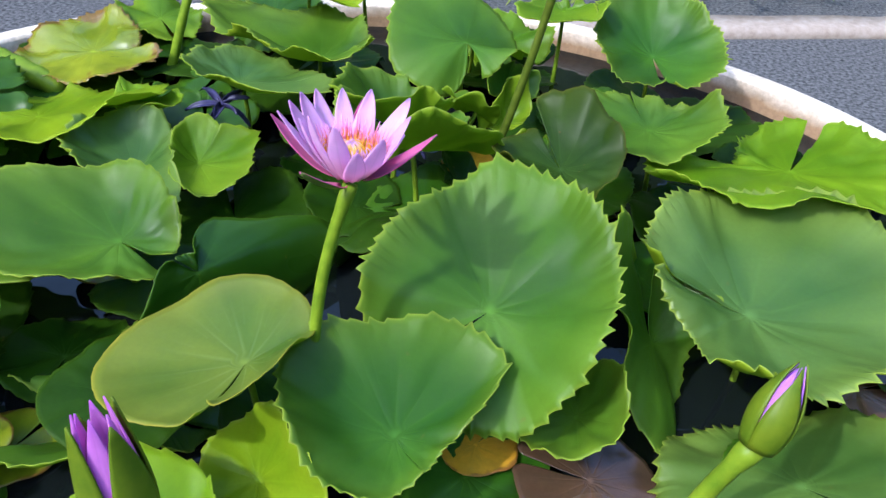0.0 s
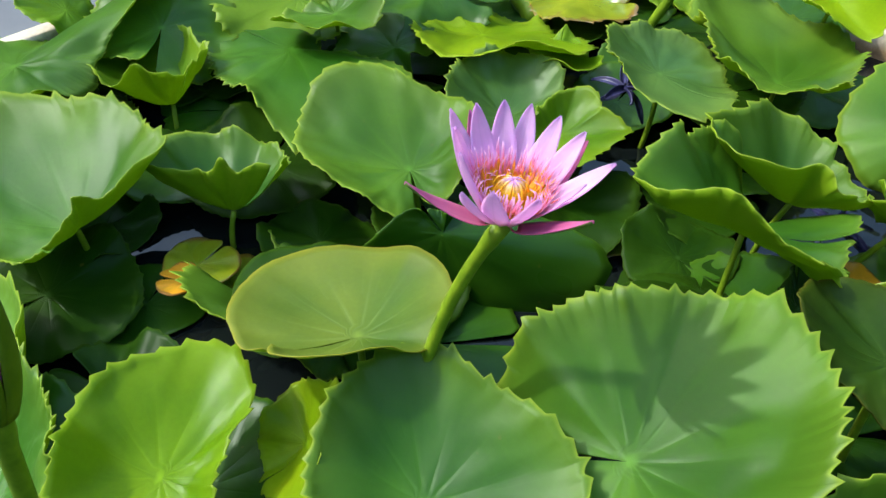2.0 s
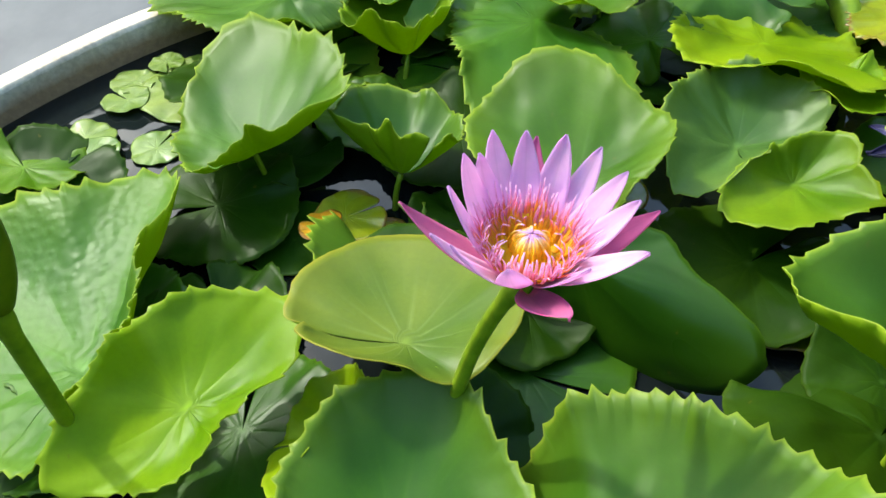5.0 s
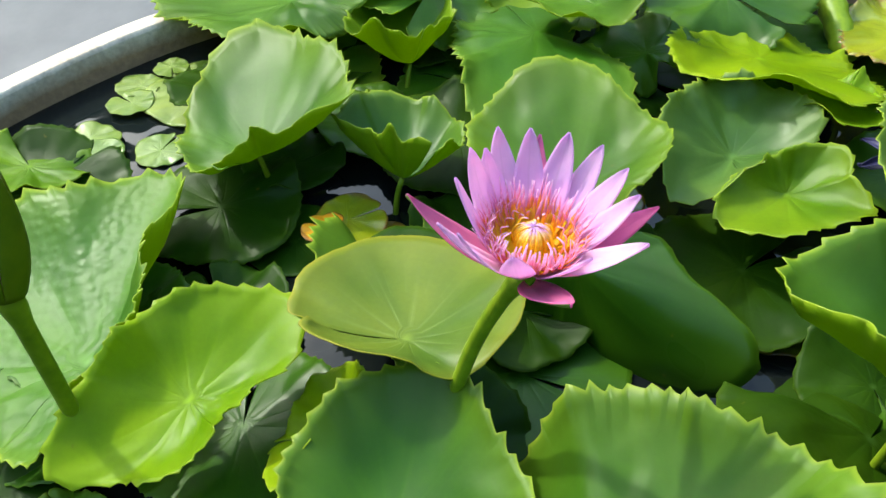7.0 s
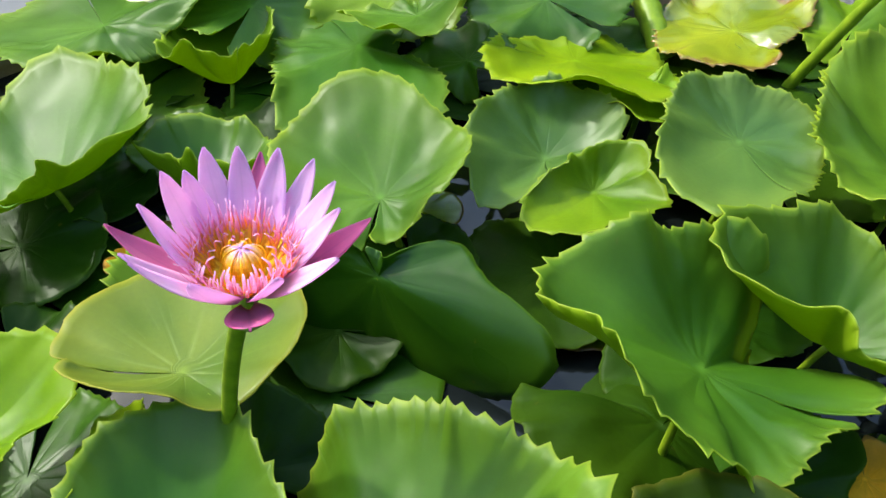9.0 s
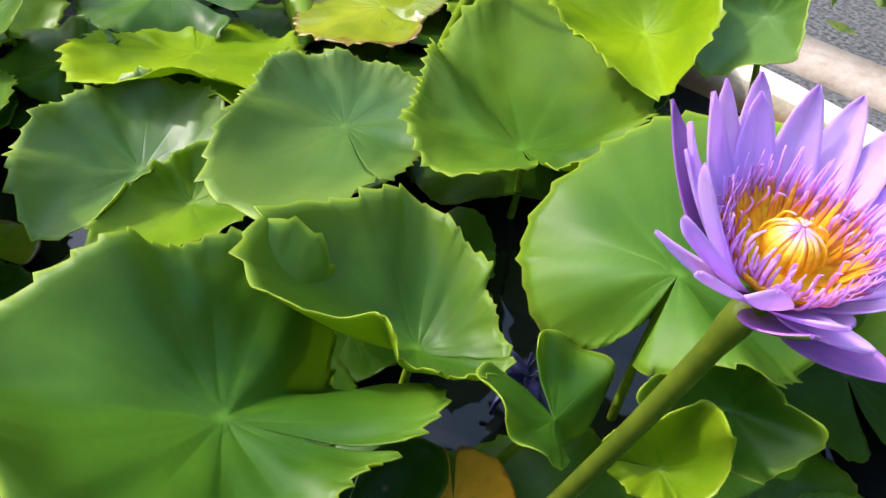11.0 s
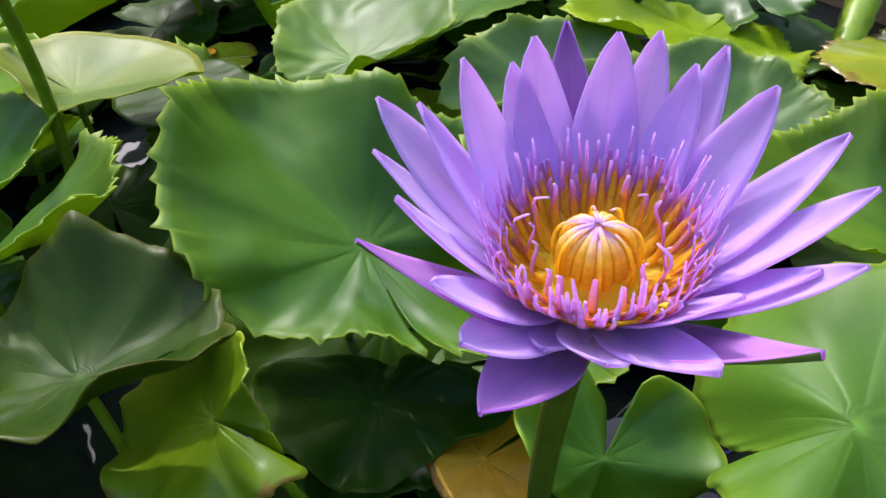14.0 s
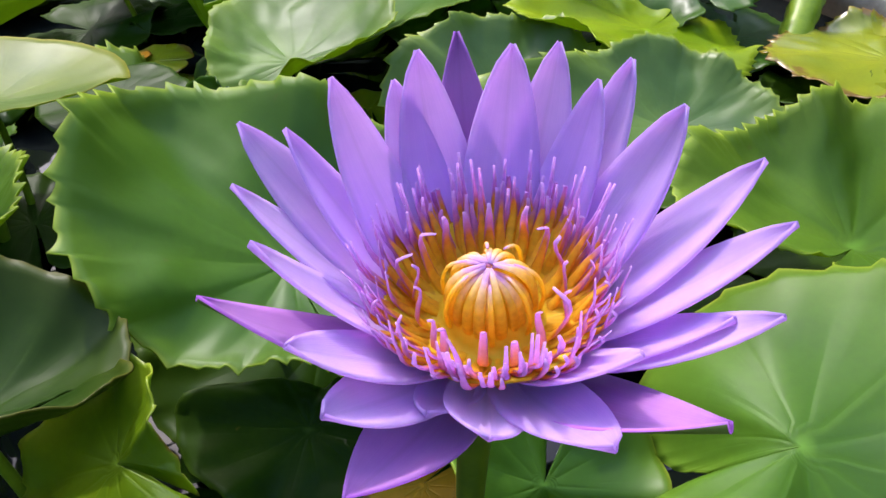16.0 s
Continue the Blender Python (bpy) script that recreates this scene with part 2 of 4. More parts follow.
FILAMENT_VIOLET = filament_material("stamen_gold_to_lilac", 0.34, (0.0, (0.99, 0.72, 0.03)), (0.46, (0.99, 0.66, 0.03)), (0.62, (0.95, 0.45, 0.06)), (0.7, (0.7, 0.28, 0.5)), (0.84, (0.74, 0.38, 0.82)), (1.0, (0.86, 0.58, 0.92)))
FILAMENT_PINK = filament_material("stamen_gold_to_pink", 0.3, (0.0, (0.99, 0.72, 0.03)), (0.52, (0.99, 0.64, 0.04)), (0.66, (0.96, 0.42, 0.12)), (0.74, (0.9, 0.36, 0.5)), (0.88, (0.93, 0.46, 0.7)), (1.0, (0.95, 0.66, 0.82)))
DOME = filament_material("inner_stamen_gold", 0.09, (0.0, (0.99, 0.6, 0.012)), (0.3, (1.0, 0.7, 0.02)), (0.68, (1.0, 0.76, 0.05)), (0.88, (0.98, 0.8, 0.42)), (0.97, (0.9, 0.66, 0.86)), (1.0, (0.82, 0.54, 0.86)))
SEPAL_PINK = petal_material("sepal_rose", (0.92, 0.2, 0.45), (0.92, 0.2, 0.45), 0.55, (0.95, 0.3, 0.55), (1.0, 0.22, 0.6))
SEPAL_VIOLET = petal_material("sepal_violet", (0.8, 0.36, 0.9), (0.77, 0.34, 0.92), 0.58, (0.82, 0.45, 0.95), (0.9, 0.38, 0.98))
MAGENTA = petal_material("petal_magenta", (0.66, 0.14, 0.56), (0.78, 0.26, 0.74), 0.45, (0.84, 0.4, 0.82), (0.9, 0.3, 0.84))
BUD_GREEN = plain_material("bud_green", (0.07, 0.13, 0.004), (0.17, 0.22, 0.008), 30, 0.42, 0.2, 0.0006, glow=0.2)
YELLOW = plain_material("stamen_yellow", (0.99, 0.7, 0.02), (1.0, 0.8, 0.05), 300, 0.45, glow=0.55)
# wet gloss; the darker green holds shade on the tilted leaf
LEAF_SHADE = leaf_material("leaf_wet_shaded", (0.011, 0.046, 0.002), (0.032, 0.092, 0.003), glow=0.25, gloss=0.3, shine=0.26, rim=(0.1, 0.18, 0.01), lit=(0.2, 0.4, 0.005))
# near-black copy of the leaf green: shade put into the colour
LEAF_DEEP_SHADE = leaf_material("leaf_deep_shade", (0.007, 0.027, 0.001), (0.022, 0.056, 0.002), glow=0.12, gloss=0.4, shine=0.08, rim=(0.05, 0.09, 0.006), lit=(0.08, 0.18, 0.004))
# brown spots are its own; the dark olive base also holds shade
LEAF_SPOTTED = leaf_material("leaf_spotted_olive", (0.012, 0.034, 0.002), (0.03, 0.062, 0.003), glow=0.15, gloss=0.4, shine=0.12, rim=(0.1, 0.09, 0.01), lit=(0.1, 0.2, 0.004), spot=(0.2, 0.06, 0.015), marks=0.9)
STEM = plain_material("stem_green", (0.1, 0.17, 0.006), (0.2, 0.28, 0.012), 60, 0.4, 0.25, 0.0006)
STEM_DARK = plain_material("stem_olive", (0.05, 0.075, 0.006), (0.1, 0.13, 0.01), 60, 0.4, 0.25, 0.0006)
CONCRETE, nt, p, out = material("concrete_rim")
tc = nt.nodes.new("ShaderNodeTexCoord")
sep = nt.nodes.new("ShaderNodeSeparateXYZ")
nt.links.new(tc.outputs["Object"], sep.inputs[0])
coarse, fine = noise_node(nt, 9.0, 6.0, 0.65), noise_node(nt, 120.0, 4.0, 0.6)
grey = ramp(nt, coarse.outputs["Fac"], (0.3, (0.5, 0.4, 0.29)), (0.65, (0.76, 0.65, 0.52)))
damp = math_node(nt, "ADD", sep.outputs[2], math_node(nt, "MULTIPLY", math_node(nt, "SUBTRACT", coarse.outputs["Fac"], 0.5), 0.035))
stain = ramp(nt, math_node(nt, "MULTIPLY", damp, 10.0), (0.36, (1, 1, 1)), (0.58, (0, 0, 0)))
colour = mix_colour(nt, stain.outputs[0], grey.outputs[0], (0.34, 0.21, 0.11))
speck = ramp(nt, fine.outputs["Fac"], (0.3, (0.75, 0.75, 0.75)), (0.7, (1.08, 1.08, 1.08)))
nt.links.new(mix_colour(nt, 1.0, colour, speck.outputs[0], "MULTIPLY"), p.inputs["Base Color"])
p.inputs["Roughness"].default_value = 0.85
bump(nt, p, math_node(nt, "ADD", coarse.outputs["Fac"], math_node(nt, "MULTIPLY", fine.outputs["Fac"], 0.4)), 0.6, 0.004)
PAVING = plain_material("paving_light", (0.11, 0.11, 0.118), (0.17, 0.17, 0.175), 7, 0.55, 0.2, 0.002)
KERB = plain_material("kerb_beige", (0.26, 0.2, 0.15), (0.4, 0.33, 0.27), 30, 0.85, 0.5, 0.004)
SHRUB = plain_material("shrub_leaf", (0.06, 0.12, 0.02), (0.3, 0.34, 0.06), 25, 0.4, 0.1, 0.001, glow=0.3)
SKY_MASK = plain_material("sky_mask_green", (0.015, 0.03, 0.008), (0.06, 0.1, 0.025), 3, 0.8, 0.5, 0.05)
GROUND = plain_material("asphalt", (0.012, 0.012, 0.013), (0.17, 0.165, 0.16), 75, 0.85, 0.6, 0.004, shine=0.1)
WATER, nt, p, out = material("pond_water")
p.inputs["Base Color"].default_value = (0.006, 0.008, 0.008, 1)
p.inputs["Roughness"].default_value = 0.04
p.inputs["Specular IOR Level"].default_value = 0.22
bump(nt, p, noise_node(nt, 17.0, 1.0).outputs["Fac"], 0.22, 0.012)


# ---- building ----
def finish(ob, smooth=True):
    if smooth:
        for f in ob.data.polygons:
            f.use_smooth = True
    return ob


def mesh_object(name, bm, mats, parent=None, label=""):
    me = bpy.data.meshes.new(name)
    bm.to_mesh(me)
    bm.free()
    for m in mats if isinstance(mats, (list, tuple)) else [mats]:
        me.materials.append(m)
    ob = new(name, me)
    ob.parent = parent
    if label:
        ob["label"] = label
    return finish(ob)


def spline(values, at):
    """A smooth curve through evenly spaced values, at 0 to 1."""
    n = len(values) - 1
    x = min(max(at, 0.0), 1.0) * n
    i = min(int(x), n - 1)
    f = x - i
    v = [2 * values[0] - values[1], *values, 2 * values[-1] - values[-2]]
    a, b, c, d = v[i : i + 4]
    return b + 0.5 * f * (c - a + f * (2 * a - 5 * b + 4 * c - d + f * (3 * (b - c) + d - a)))


def tube(bm, points, radii, sides=10, cap=True):
    rings = []
    side = None
    for i, (q, r) in enumerate(zip(points, radii)):
        q = Vector(q)
        ahead = (Vector(points[min(i + 1, len(points) - 1)]) - Vector(points[max(i - 1, 0)])).normalized()
        if side is None:
            side = ahead.orthogonal().normalized()
        side = (side - ahead * side.dot(ahead)).normalized()
        other = ahead.cross(side)
        rings.append([bm.verts.new(q + r * (math.cos(a) * side + math.sin(a) * other)) for a in (2 * math.pi * k / sides for k in range(sides))])
    for r0, r1 in zip(rings, rings[1:]):
        for k in range(sides):
            bm.faces.new((r0[k], r0[(k + 1) % sides], r1[(k + 1) % sides], r1[k]))
    if cap:
        bm.faces.new(rings[-1])
        bm.faces.new(list(reversed(rings[0])))
    return rings


def bent(a, b, sag=(0, 0, 0), n=12):
    a, b, sag = Vector(a), Vector(b), Vector(sag)
    return [a.lerp(b, k / n) + sag * (4 * (k / n) * (1 - k / n)) for k in range(n + 1)]


def lily_pad(label, centre, tilt, mouth, reach, lift, mat=None, teeth=0.06, wave=0.004, seed=0, stalk=True, rise=1.7, gap=radians(8)):
    """A water lily leaf: a plate with one cut (the sinus) that faces mouth, with a toothed margin.
    reach and lift: how far out and how high its margin lies, round from one side of the cut to the other."""
    rnd = random.Random(seed * 7 + 3)
    n = Vector((tilt[0], tilt[1], 1)).normalized()
    u = Vector((math.cos(mouth), math.sin(mouth), 0))
    u = (u - n * u.dot(n)).normalized()
    v = n.cross(u)
    phase = [rnd.uniform(0, 6.28) for _ in range(4)]
    size = sum(reach) / len(reach)
    count = max(18, round(2 * math.pi * size / 0.0138)) + rnd.randrange(4)
    step = 6 if stalk != "plain" else 4
    around, out = count * step, 12
    bm = bmesh.new()
    uv = bm.loops.layers.uv.new("UVMap")
    hub = bm.verts.new((0, 0, 0))
    grid, coords = [], {hub: (0.0, 0.5)}
    for j in range(around + 1):
        at = j / around
        slip = 0.55 / count * noise.noise((0.45 * at * count, seed * 1.3, 4.0)) * min(1.0, 20 * min(at, 1 - at))
        ang = gap / 2 + (at + slip) * (2 * math.pi - gap)
        r, h = spline(reach, at), spline(lift, at)
        f = (j % step) / step
        peak = 0.833 if step == 6 else 0.75
        tooth = (f / peak) ** 1.7 if f <= peak + 0.01 else (1 - f) / (1 - peak)
        tooth *= 0.8 + 0.55 * noise.noise(((j // step) * 0.9, seed * 2.1, 1.0)) + 0.3 * math.sin((j // step) * 2.4 + phase[1])
        corner = min(1.0, min(at, 1 - at) / 0.02) if gap > 0.05 else 1.0
        row = []
        for i in range(1, out + 1):
            q = (i / out) ** 0.85
            rr = r * q * (1 + (teeth * (tooth - 0.45) + 0.35 * teeth * math.sin(at * 33 + phase[3])) * q**14)
            round_off = 1 - 0.12 * (1 - corner) ** 2 * q**2
            z = h * q**rise + wave * q**3 * (math.sin(at * 40 + phase[2]) + 0.7 * math.sin(at * 63 + phase[3]))
            z += teeth * size * 0.18 * (tooth - 0.4) * q**12
            relief = min(1.0, wave / 0.003)
            z += 0.005 * relief * size * q * (1 - q) * math.cos(at * 2 * math.pi * 13) * (1 + math.sin(at * 9 + phase[0]))
            z += relief * 0.05 * size * q**7 * (0.5 + noise.noise((3.0 * math.cos(ang), 3.0 * math.sin(ang), seed * 1.7)))
            flat = Vector((q * math.cos(ang), q * math.sin(ang), 0.0))
            z += relief * 0.13 * size * q * noise.noise(1.9 * flat + Vector((seed * 3.1, 0, 0))) + relief * 0.035 * size * q * noise.noise(6 * flat + Vector((0, seed * 2.3, 0)))
            place = rr * round_off * (math.cos(ang) * u + math.sin(ang) * v) + n * z
            w = bm.verts.new(place)
            coords[w] = (q, at)
            row.append(w)
        grid.append(row)
    for a, b in zip(grid, grid[1:]):
        bm.faces.new((hub, a[0], b[0]))
        for i in range(out - 1):
            bm.faces.new((a[i], a[i + 1], b[i + 1], b[i]))
    for f in bm.faces:
        for loop in f.loops:
            loop[uv].uv = coords[loop.vert]
    thing = new("lily_leaf")
    thing.location = centre
    tagged(thing, label, "leaf", "water lily leaves")
    blade = mesh_object("blade", bm, [mat or LEAF_GREEN, mat if mat in (LEAF_DARK, LEAF_DEEP_SHADE, LEAF_SHADE, LEAF_SPOTTED) else LEAF_UNDER], thing)
    solid = blade.modifiers.new("thickness", "SOLIDIFY")
    solid.thickness, solid.offset, solid.material_offset = 0.0009, -1, 1
    if stalk:
        bm = bmesh.new()
        drop = centre[2] - WATER_Z + 0.06
        foot = Vector((-0.35 * drop * n.x + 0.02 * rnd.uniform(-1, 1), -0.35 * drop * n.y + 0.02 * rnd.uniform(-1, 1), -drop))
        tube(bm, bent(foot, -0.002 * n, (0.01 * rnd.uniform(-1, 1), 0.01 * rnd.uniform(-1, 1), 0)), [0.0042 - 0.0012 * k / 12 for k in range(13)], 8)
        mesh_object("stalk", bm, STEM, thing)
    return thing


# ---- setting ----
WATER_Z = 0.02
TUB, TUB_R, RIM_Z, FLOOR_Z = (-0.064, 0.566), 0.864, 0.066, -0.42


def ring_of(profile, steps=160, wobble=0.0, mat=None, name="tub", sharp=()):
    bm = bmesh.new()
    rings = []
    for k in range(steps):
        a = 2 * math.pi * k / steps
        row = []
        for r, z in profile:
            d = wobble * noise.noise((4 * math.cos(a), 4 * math.sin(a), 9 * z + 3 * r))
            row.append(bm.verts.new((TUB[0] + (r + d) * math.cos(a), TUB[1] + (r + d) * math.sin(a), z + 0.6 * d)))
        rings.append(row)
    for k in range(steps):
        a, b = rings[k], rings[(k + 1) % steps]
        for i in range(len(profile) - 1):
            bm.faces.new((a[i], b[i], b[i + 1], a[i + 1]))
        for i in sharp:
            bm.edges.get((a[i], b[i])).smooth = False
    return mesh_object(name, bm, mat)


tub = ring_of([(TUB_R - 0.01, -0.4), (TUB_R, 0.0), (TUB_R + 0.002, 0.03), (TUB_R + 0.003, RIM_Z - 0.007), (TUB_R + 0.004, RIM_Z - 0.003), (TUB_R + 0.007, RIM_Z - 0.001), (TUB_R + 0.012, RIM_Z), (TUB_R + 0.03, RIM_Z), (TUB_R + 0.036, RIM_Z - 0.002), (TUB_R + 0.039, RIM_Z - 0.008), (TUB_R + 0.042, -0.1), (TUB_R + 0.035, FLOOR_Z)], wobble=0.007, sharp=(3, 5, 8), mat=CONCRETE, name="pond_tub")
tagged(tub, "round concrete pond tub with a worn pale rim", "pond", kind="structure")
bm = bmesh.new()
bmesh.ops.create_circle(bm, cap_ends=True, segments=96, radius=TUB_R + 0.002)
water = mesh_object("water", bm, WATER)
water.location = (*TUB, WATER_Z)
tagged(water, "dark still pond water between the leaves", "water", kind="structure")
bm = bmesh.new()
bmesh.ops.create_grid(bm, x_segments=8, y_segments=8, size=60)
ground = mesh_object("ground", bm, GROUND)
ground.location = (0, 0, FLOOR_Z)
tagged(ground, "dark speckled asphalt ground round the pond", "ground", kind="structure")

bm = bmesh.new()
bmesh.ops.create_grid(bm, x_segments=2, y_segments=2, size=1)
paving = mesh_object("pavement", bm, PAVING)
paving.location, paving.scale = (-3.4, -1.0, FLOOR_Z + 0.004), (3.0, 2.4, 1)
tagged(paving, "light grey smooth concrete paving beside the pond", "pavement", kind="structure")


# unseen ring wall, added to keep low sky out of the leaves' reflections
bm = bmesh.new()
ring = []
for k in range(48):
    c, d = math.cos(2 * math.pi * k / 48), math.sin(2 * math.pi * k / 48)
    ring.append([bm.verts.new((r * c, r * d, z)) for r, z in ((9.0, FLOOR_Z), (9.0, 5.4), (9.3, 5.4), (9.3, FLOOR_Z))])
for k in range(48):
    for i in range(3):
        bm.faces.new((ring[k][i], ring[(k + 1) % 48][i], ring[(k + 1) % 48][i + 1], ring[k][i + 1]))
tagged(mesh_object("wall_garden", bm, SKY_MASK), "unseen green ring wall added to mask the low sky", "hedge", kind="structure")


def kerb_row(start, end, height=0.036, depth=0.14):
    a, c = Vector(start), Vector(end)
    along = (c - a).normalized()
    back = Vector((-along.y, along.x, 0))
    bm = bmesh.new()
    rows = []
    for k in range(41):
        q = a.lerp(c, k / 40)
        w = 0.006 * noise.noise((k * 0.7, 2, 1))
        prof = [(0, 0), (0, height - 0.02), (0.02, height), (depth, height), (depth, 0)]
        rows.append([bm.verts.new(q + back * (d + w) + Vector((0, 0, h + (w if h else 0)))) for d, h in prof])
    for r0, r1 in zip(rows, rows[1:]):
        for i in range(4):
            bm.faces.new((r0[i], r1[i], r1[i + 1], r0[i + 1]))
    return tagged(mesh_object("kerb", bm, KERB), "beige concrete kerb at the bed's edge", "kerb", kind="structure")


kerb_row((-1.1, 2.25, FLOOR_Z), (5.0, 3.41, FLOOR_Z))
rnd = random.Random(5)
bm = bmesh.new()
for k in range(1500):
    at = Vector((rnd.uniform(-0.8, 4.2), rnd.uniform(0.16, 1.0), FLOOR_Z + rnd.uniform(0.05, 0.4)))
    at.y += 2.3 + 0.19 * (at.x + 0.8)
    d = Vector((rnd.gauss(0, 1), rnd.gauss(-0.3, 1), rnd.uniform(-0.2, 1.2))).normalized()
    side = d.orthogonal().normalized() * rnd.uniform(0.008, 0.016)
    size = rnd.uniform(0.05, 0.1)
    tip, mid, lift = at + d * size, at + d * size * 0.5, d.cross(side).normalized() * 0.008
    vs = [bm.verts.new(v) for v in (at, mid + side, tip, mid - side, mid - lift)]
    for i in range(4):
        bm.faces.new((vs[i], vs[(i + 1) % 4], vs[4]))
shrub = mesh_object("shrub_foliage", bm, SHRUB)
tagged(shrub, "low leafy green and yellow bedding plants", "plants", kind="stuff")

# ---- leaves ----
lily_pad("pale olive oval water lily leaf with smooth edge", (-0.111, 0.4, 0.142), (-0.24, 0.04), -1.64, (0.078, 0.059, 0.051, 0.062, 0.076, 0.094, 0.113, 0.121, 0.103, 0.084), (0.028, 0.028, 0.024, 0.005, 0.019, 0.024, 0.015, 0.019, 0.025, 0.022), mat=LEAF_PALE, teeth=0.006, wave=0.001, seed=1)
lily_pad("large cupped green lily leaf below the pink flower", (0.014, 0.371, 0.100), (0.14, -0.20), -1.00, (0.045, 0.042, 0.047, 0.065, 0.111, 0.111, 0.1, 0.096, 0.107, 0.109, 0.098, 0.084, 0.08, 0.071, 0.056, 0.045), (0.021, 0.022, 0.025, 0.029, 0.035, 0.033, 0.033, 0.033, 0.033, 0.034, 0.039, 0.038, 0.033, 0.026, 0.022, 0.021), wave=0.002, rise=1.9, gap=0.02, teeth=0.06, mat=LEAF_LUSH, seed=2)
lily_pad("broad glossy green lily leaf beside the pink flower", (0.088, 0.491, 0.135), (-0.24, -0.21), -2.54, (0.114, 0.116, 0.115, 0.118, 0.117, 0.12, 0.121, 0.118, 0.125, 0.136, 0.14, 0.138, 0.126, 0.112, 0.109, 0.111, 0.118, 0.113), (-0.014, -0.014, -0.021, -0.027, 0.002, 0.033, 0.039, 0.038, 0.043, 0.049, 0.047, 0.043, 0.048, 0.056, 0.058, 0.056, 0.007, -0.014), wave=0.003, rise=1.6, seed=3)
lily_pad("heart-shaped green lily leaf with an open cleft", (-0.004, 0.740, 0.152), (0.12, 0.42), 0.85, (0.094, 0.115, 0.12, 0.101, 0.12, 0.122, 0.106, 0.097, 0.099, 0.11, 0.13, 0.142, 0.132, 0.123, 0.121, 0.111, 0.096, 0.084, 0.08, 0.093), (0.036, 0.038, 0.015, -0.034, 0.012, 0.04, 0.045, 0.049, 0.046, 0.037, 0.023, 0.024, 0.047, 0.052, 0.043, 0.035, 0.023, 0.022, 0.028, 0.035), teeth=0.05, gap=0.02, rise=1.5, seed=4)
lily_pad("folded green lily leaf overlapping the heart-shaped leaf", (-0.026, 0.874, 0.105), (0.14, 0.25), 0.50, (0.056, 0.04, 0.038, 0.046, 0.059, 0.083, 0.092, 0.126, 0.118, 0.066, 0.067, 0.063, 0.062, 0.057), (0.042, 0.042, 0.046, 0.053, 0.059, 0.063, 0.061, 0.054, 0.058, 0.065, 0.064, 0.057, 0.048, 0.041), gap=0.02, rise=1.5, teeth=0.06, wave=0.003, seed=5)
lily_pad("raised matt green lily leaf with jagged edge", (-0.259, 0.935, 0.125), (0.03, 0.20), -0.30, (0.124, 0.089, 0.074, 0.086, 0.074, 0.069, 0.071, 0.081, 0.081, 0.113, 0.2, 0.125), (0.026, 0.015, 0.018, 0.023, 0.03, 0.032, 0.033, 0.033, 0.03, 0.026, 0.04, 0.027), mat=LEAF_SHEEN, teeth=0.055, wave=0.002, rise=1.6, gap=0.02, seed=6)
lily_pad("small light green lily leaf tucked under others", (-0.283, 0.796, 0.075), (0.02, -0.10), 1.20, (0.053, 0.061, 0.047, 0.032, 0.031, 0.035, 0.067, 0.1, 0.088, 0.075, 0.082, 0.053), (0.031, 0.033, 0.031, 0.031, 0.031, 0.029, 0.023, 0.025, 0.031, 0.027, 0.025, 0.031), teeth=0.055, wave=0.002, mat=LEAF_FRESH, gap=0.02, rise=1.5, seed=7)
lily_pad("creased green lily leaf dipping to the water", (-0.357, 0.773, 0.070), (0.21, 0.06), -0.40, (0.054, 0.042, 0.043, 0.056, 0.083, 0.088, 0.093, 0.095, 0.084, 0.083, 0.091, 0.105, 0.126, 0.056), (0.036, 0.04, 0.04, 0.04, 0.041, 0.038, 0.035, 0.031, 0.034, 0.04, 0.048, 0.05, 0.029, 0.035), mat=LEAF_SHEEN, gap=0.05, rise=1.3, seed=8)
lily_pad("bright green lily leaf with a pale midrib", (-0.292, 0.579, 0.113), (0.1, -0.1), -0.45, (0.065, 0.062, 0.065, 0.094, 0.115, 0.158, 0.129, 0.097, 0.076, 0.08), (0.003, 0.013, 0.033, 0.025, 0.017, 0.027, 0.019, 0.032, 0.022, -0.011), teeth=0.03, seed=9)
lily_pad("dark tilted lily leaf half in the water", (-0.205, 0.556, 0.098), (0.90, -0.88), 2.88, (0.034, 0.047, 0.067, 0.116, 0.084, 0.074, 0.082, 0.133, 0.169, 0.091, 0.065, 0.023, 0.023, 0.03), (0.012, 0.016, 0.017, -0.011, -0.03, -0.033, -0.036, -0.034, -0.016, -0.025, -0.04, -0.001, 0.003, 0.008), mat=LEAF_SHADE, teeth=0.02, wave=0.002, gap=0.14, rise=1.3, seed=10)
# the next two leaves get their shade from a darker material colour
lily_pad("dark shaded lily leaf under the heart-shaped leaf", (-0.021, 0.737, 0.061), (-0.1, 0.64), 2.02, (0.169, 0.138, 0.077, 0.109, 0.119, 0.121, 0.122, 0.126, 0.133, 0.144), (-0.014, -0.043, -0.068, -0.03, -0.033, -0.018, -0.003, 0.006, 0.011, 0.013), mat=LEAF_DEEP_SHADE, teeth=0.01, seed=11)
lily_pad("dark shaded lily leaf near the violet flower", (0.058, 0.772, 0.082), (0.25, 0.09), 2.40, (0.046, 0.029, 0.025, 0.027, 0.039, 0.074, 0.071, 0.059, 0.059, 0.059, 0.053, 0.059, 0.083, 0.047), (0.013, 0.012, 0.012, 0.012, 0.012, 0.014, 0.015, 0.012, 0.009, 0.008, 0.01, 0.011, 0.015, 0.013), mat=LEAF_DEEP_SHADE, teeth=0.02, gap=0.02, rise=1.6, seed=12)
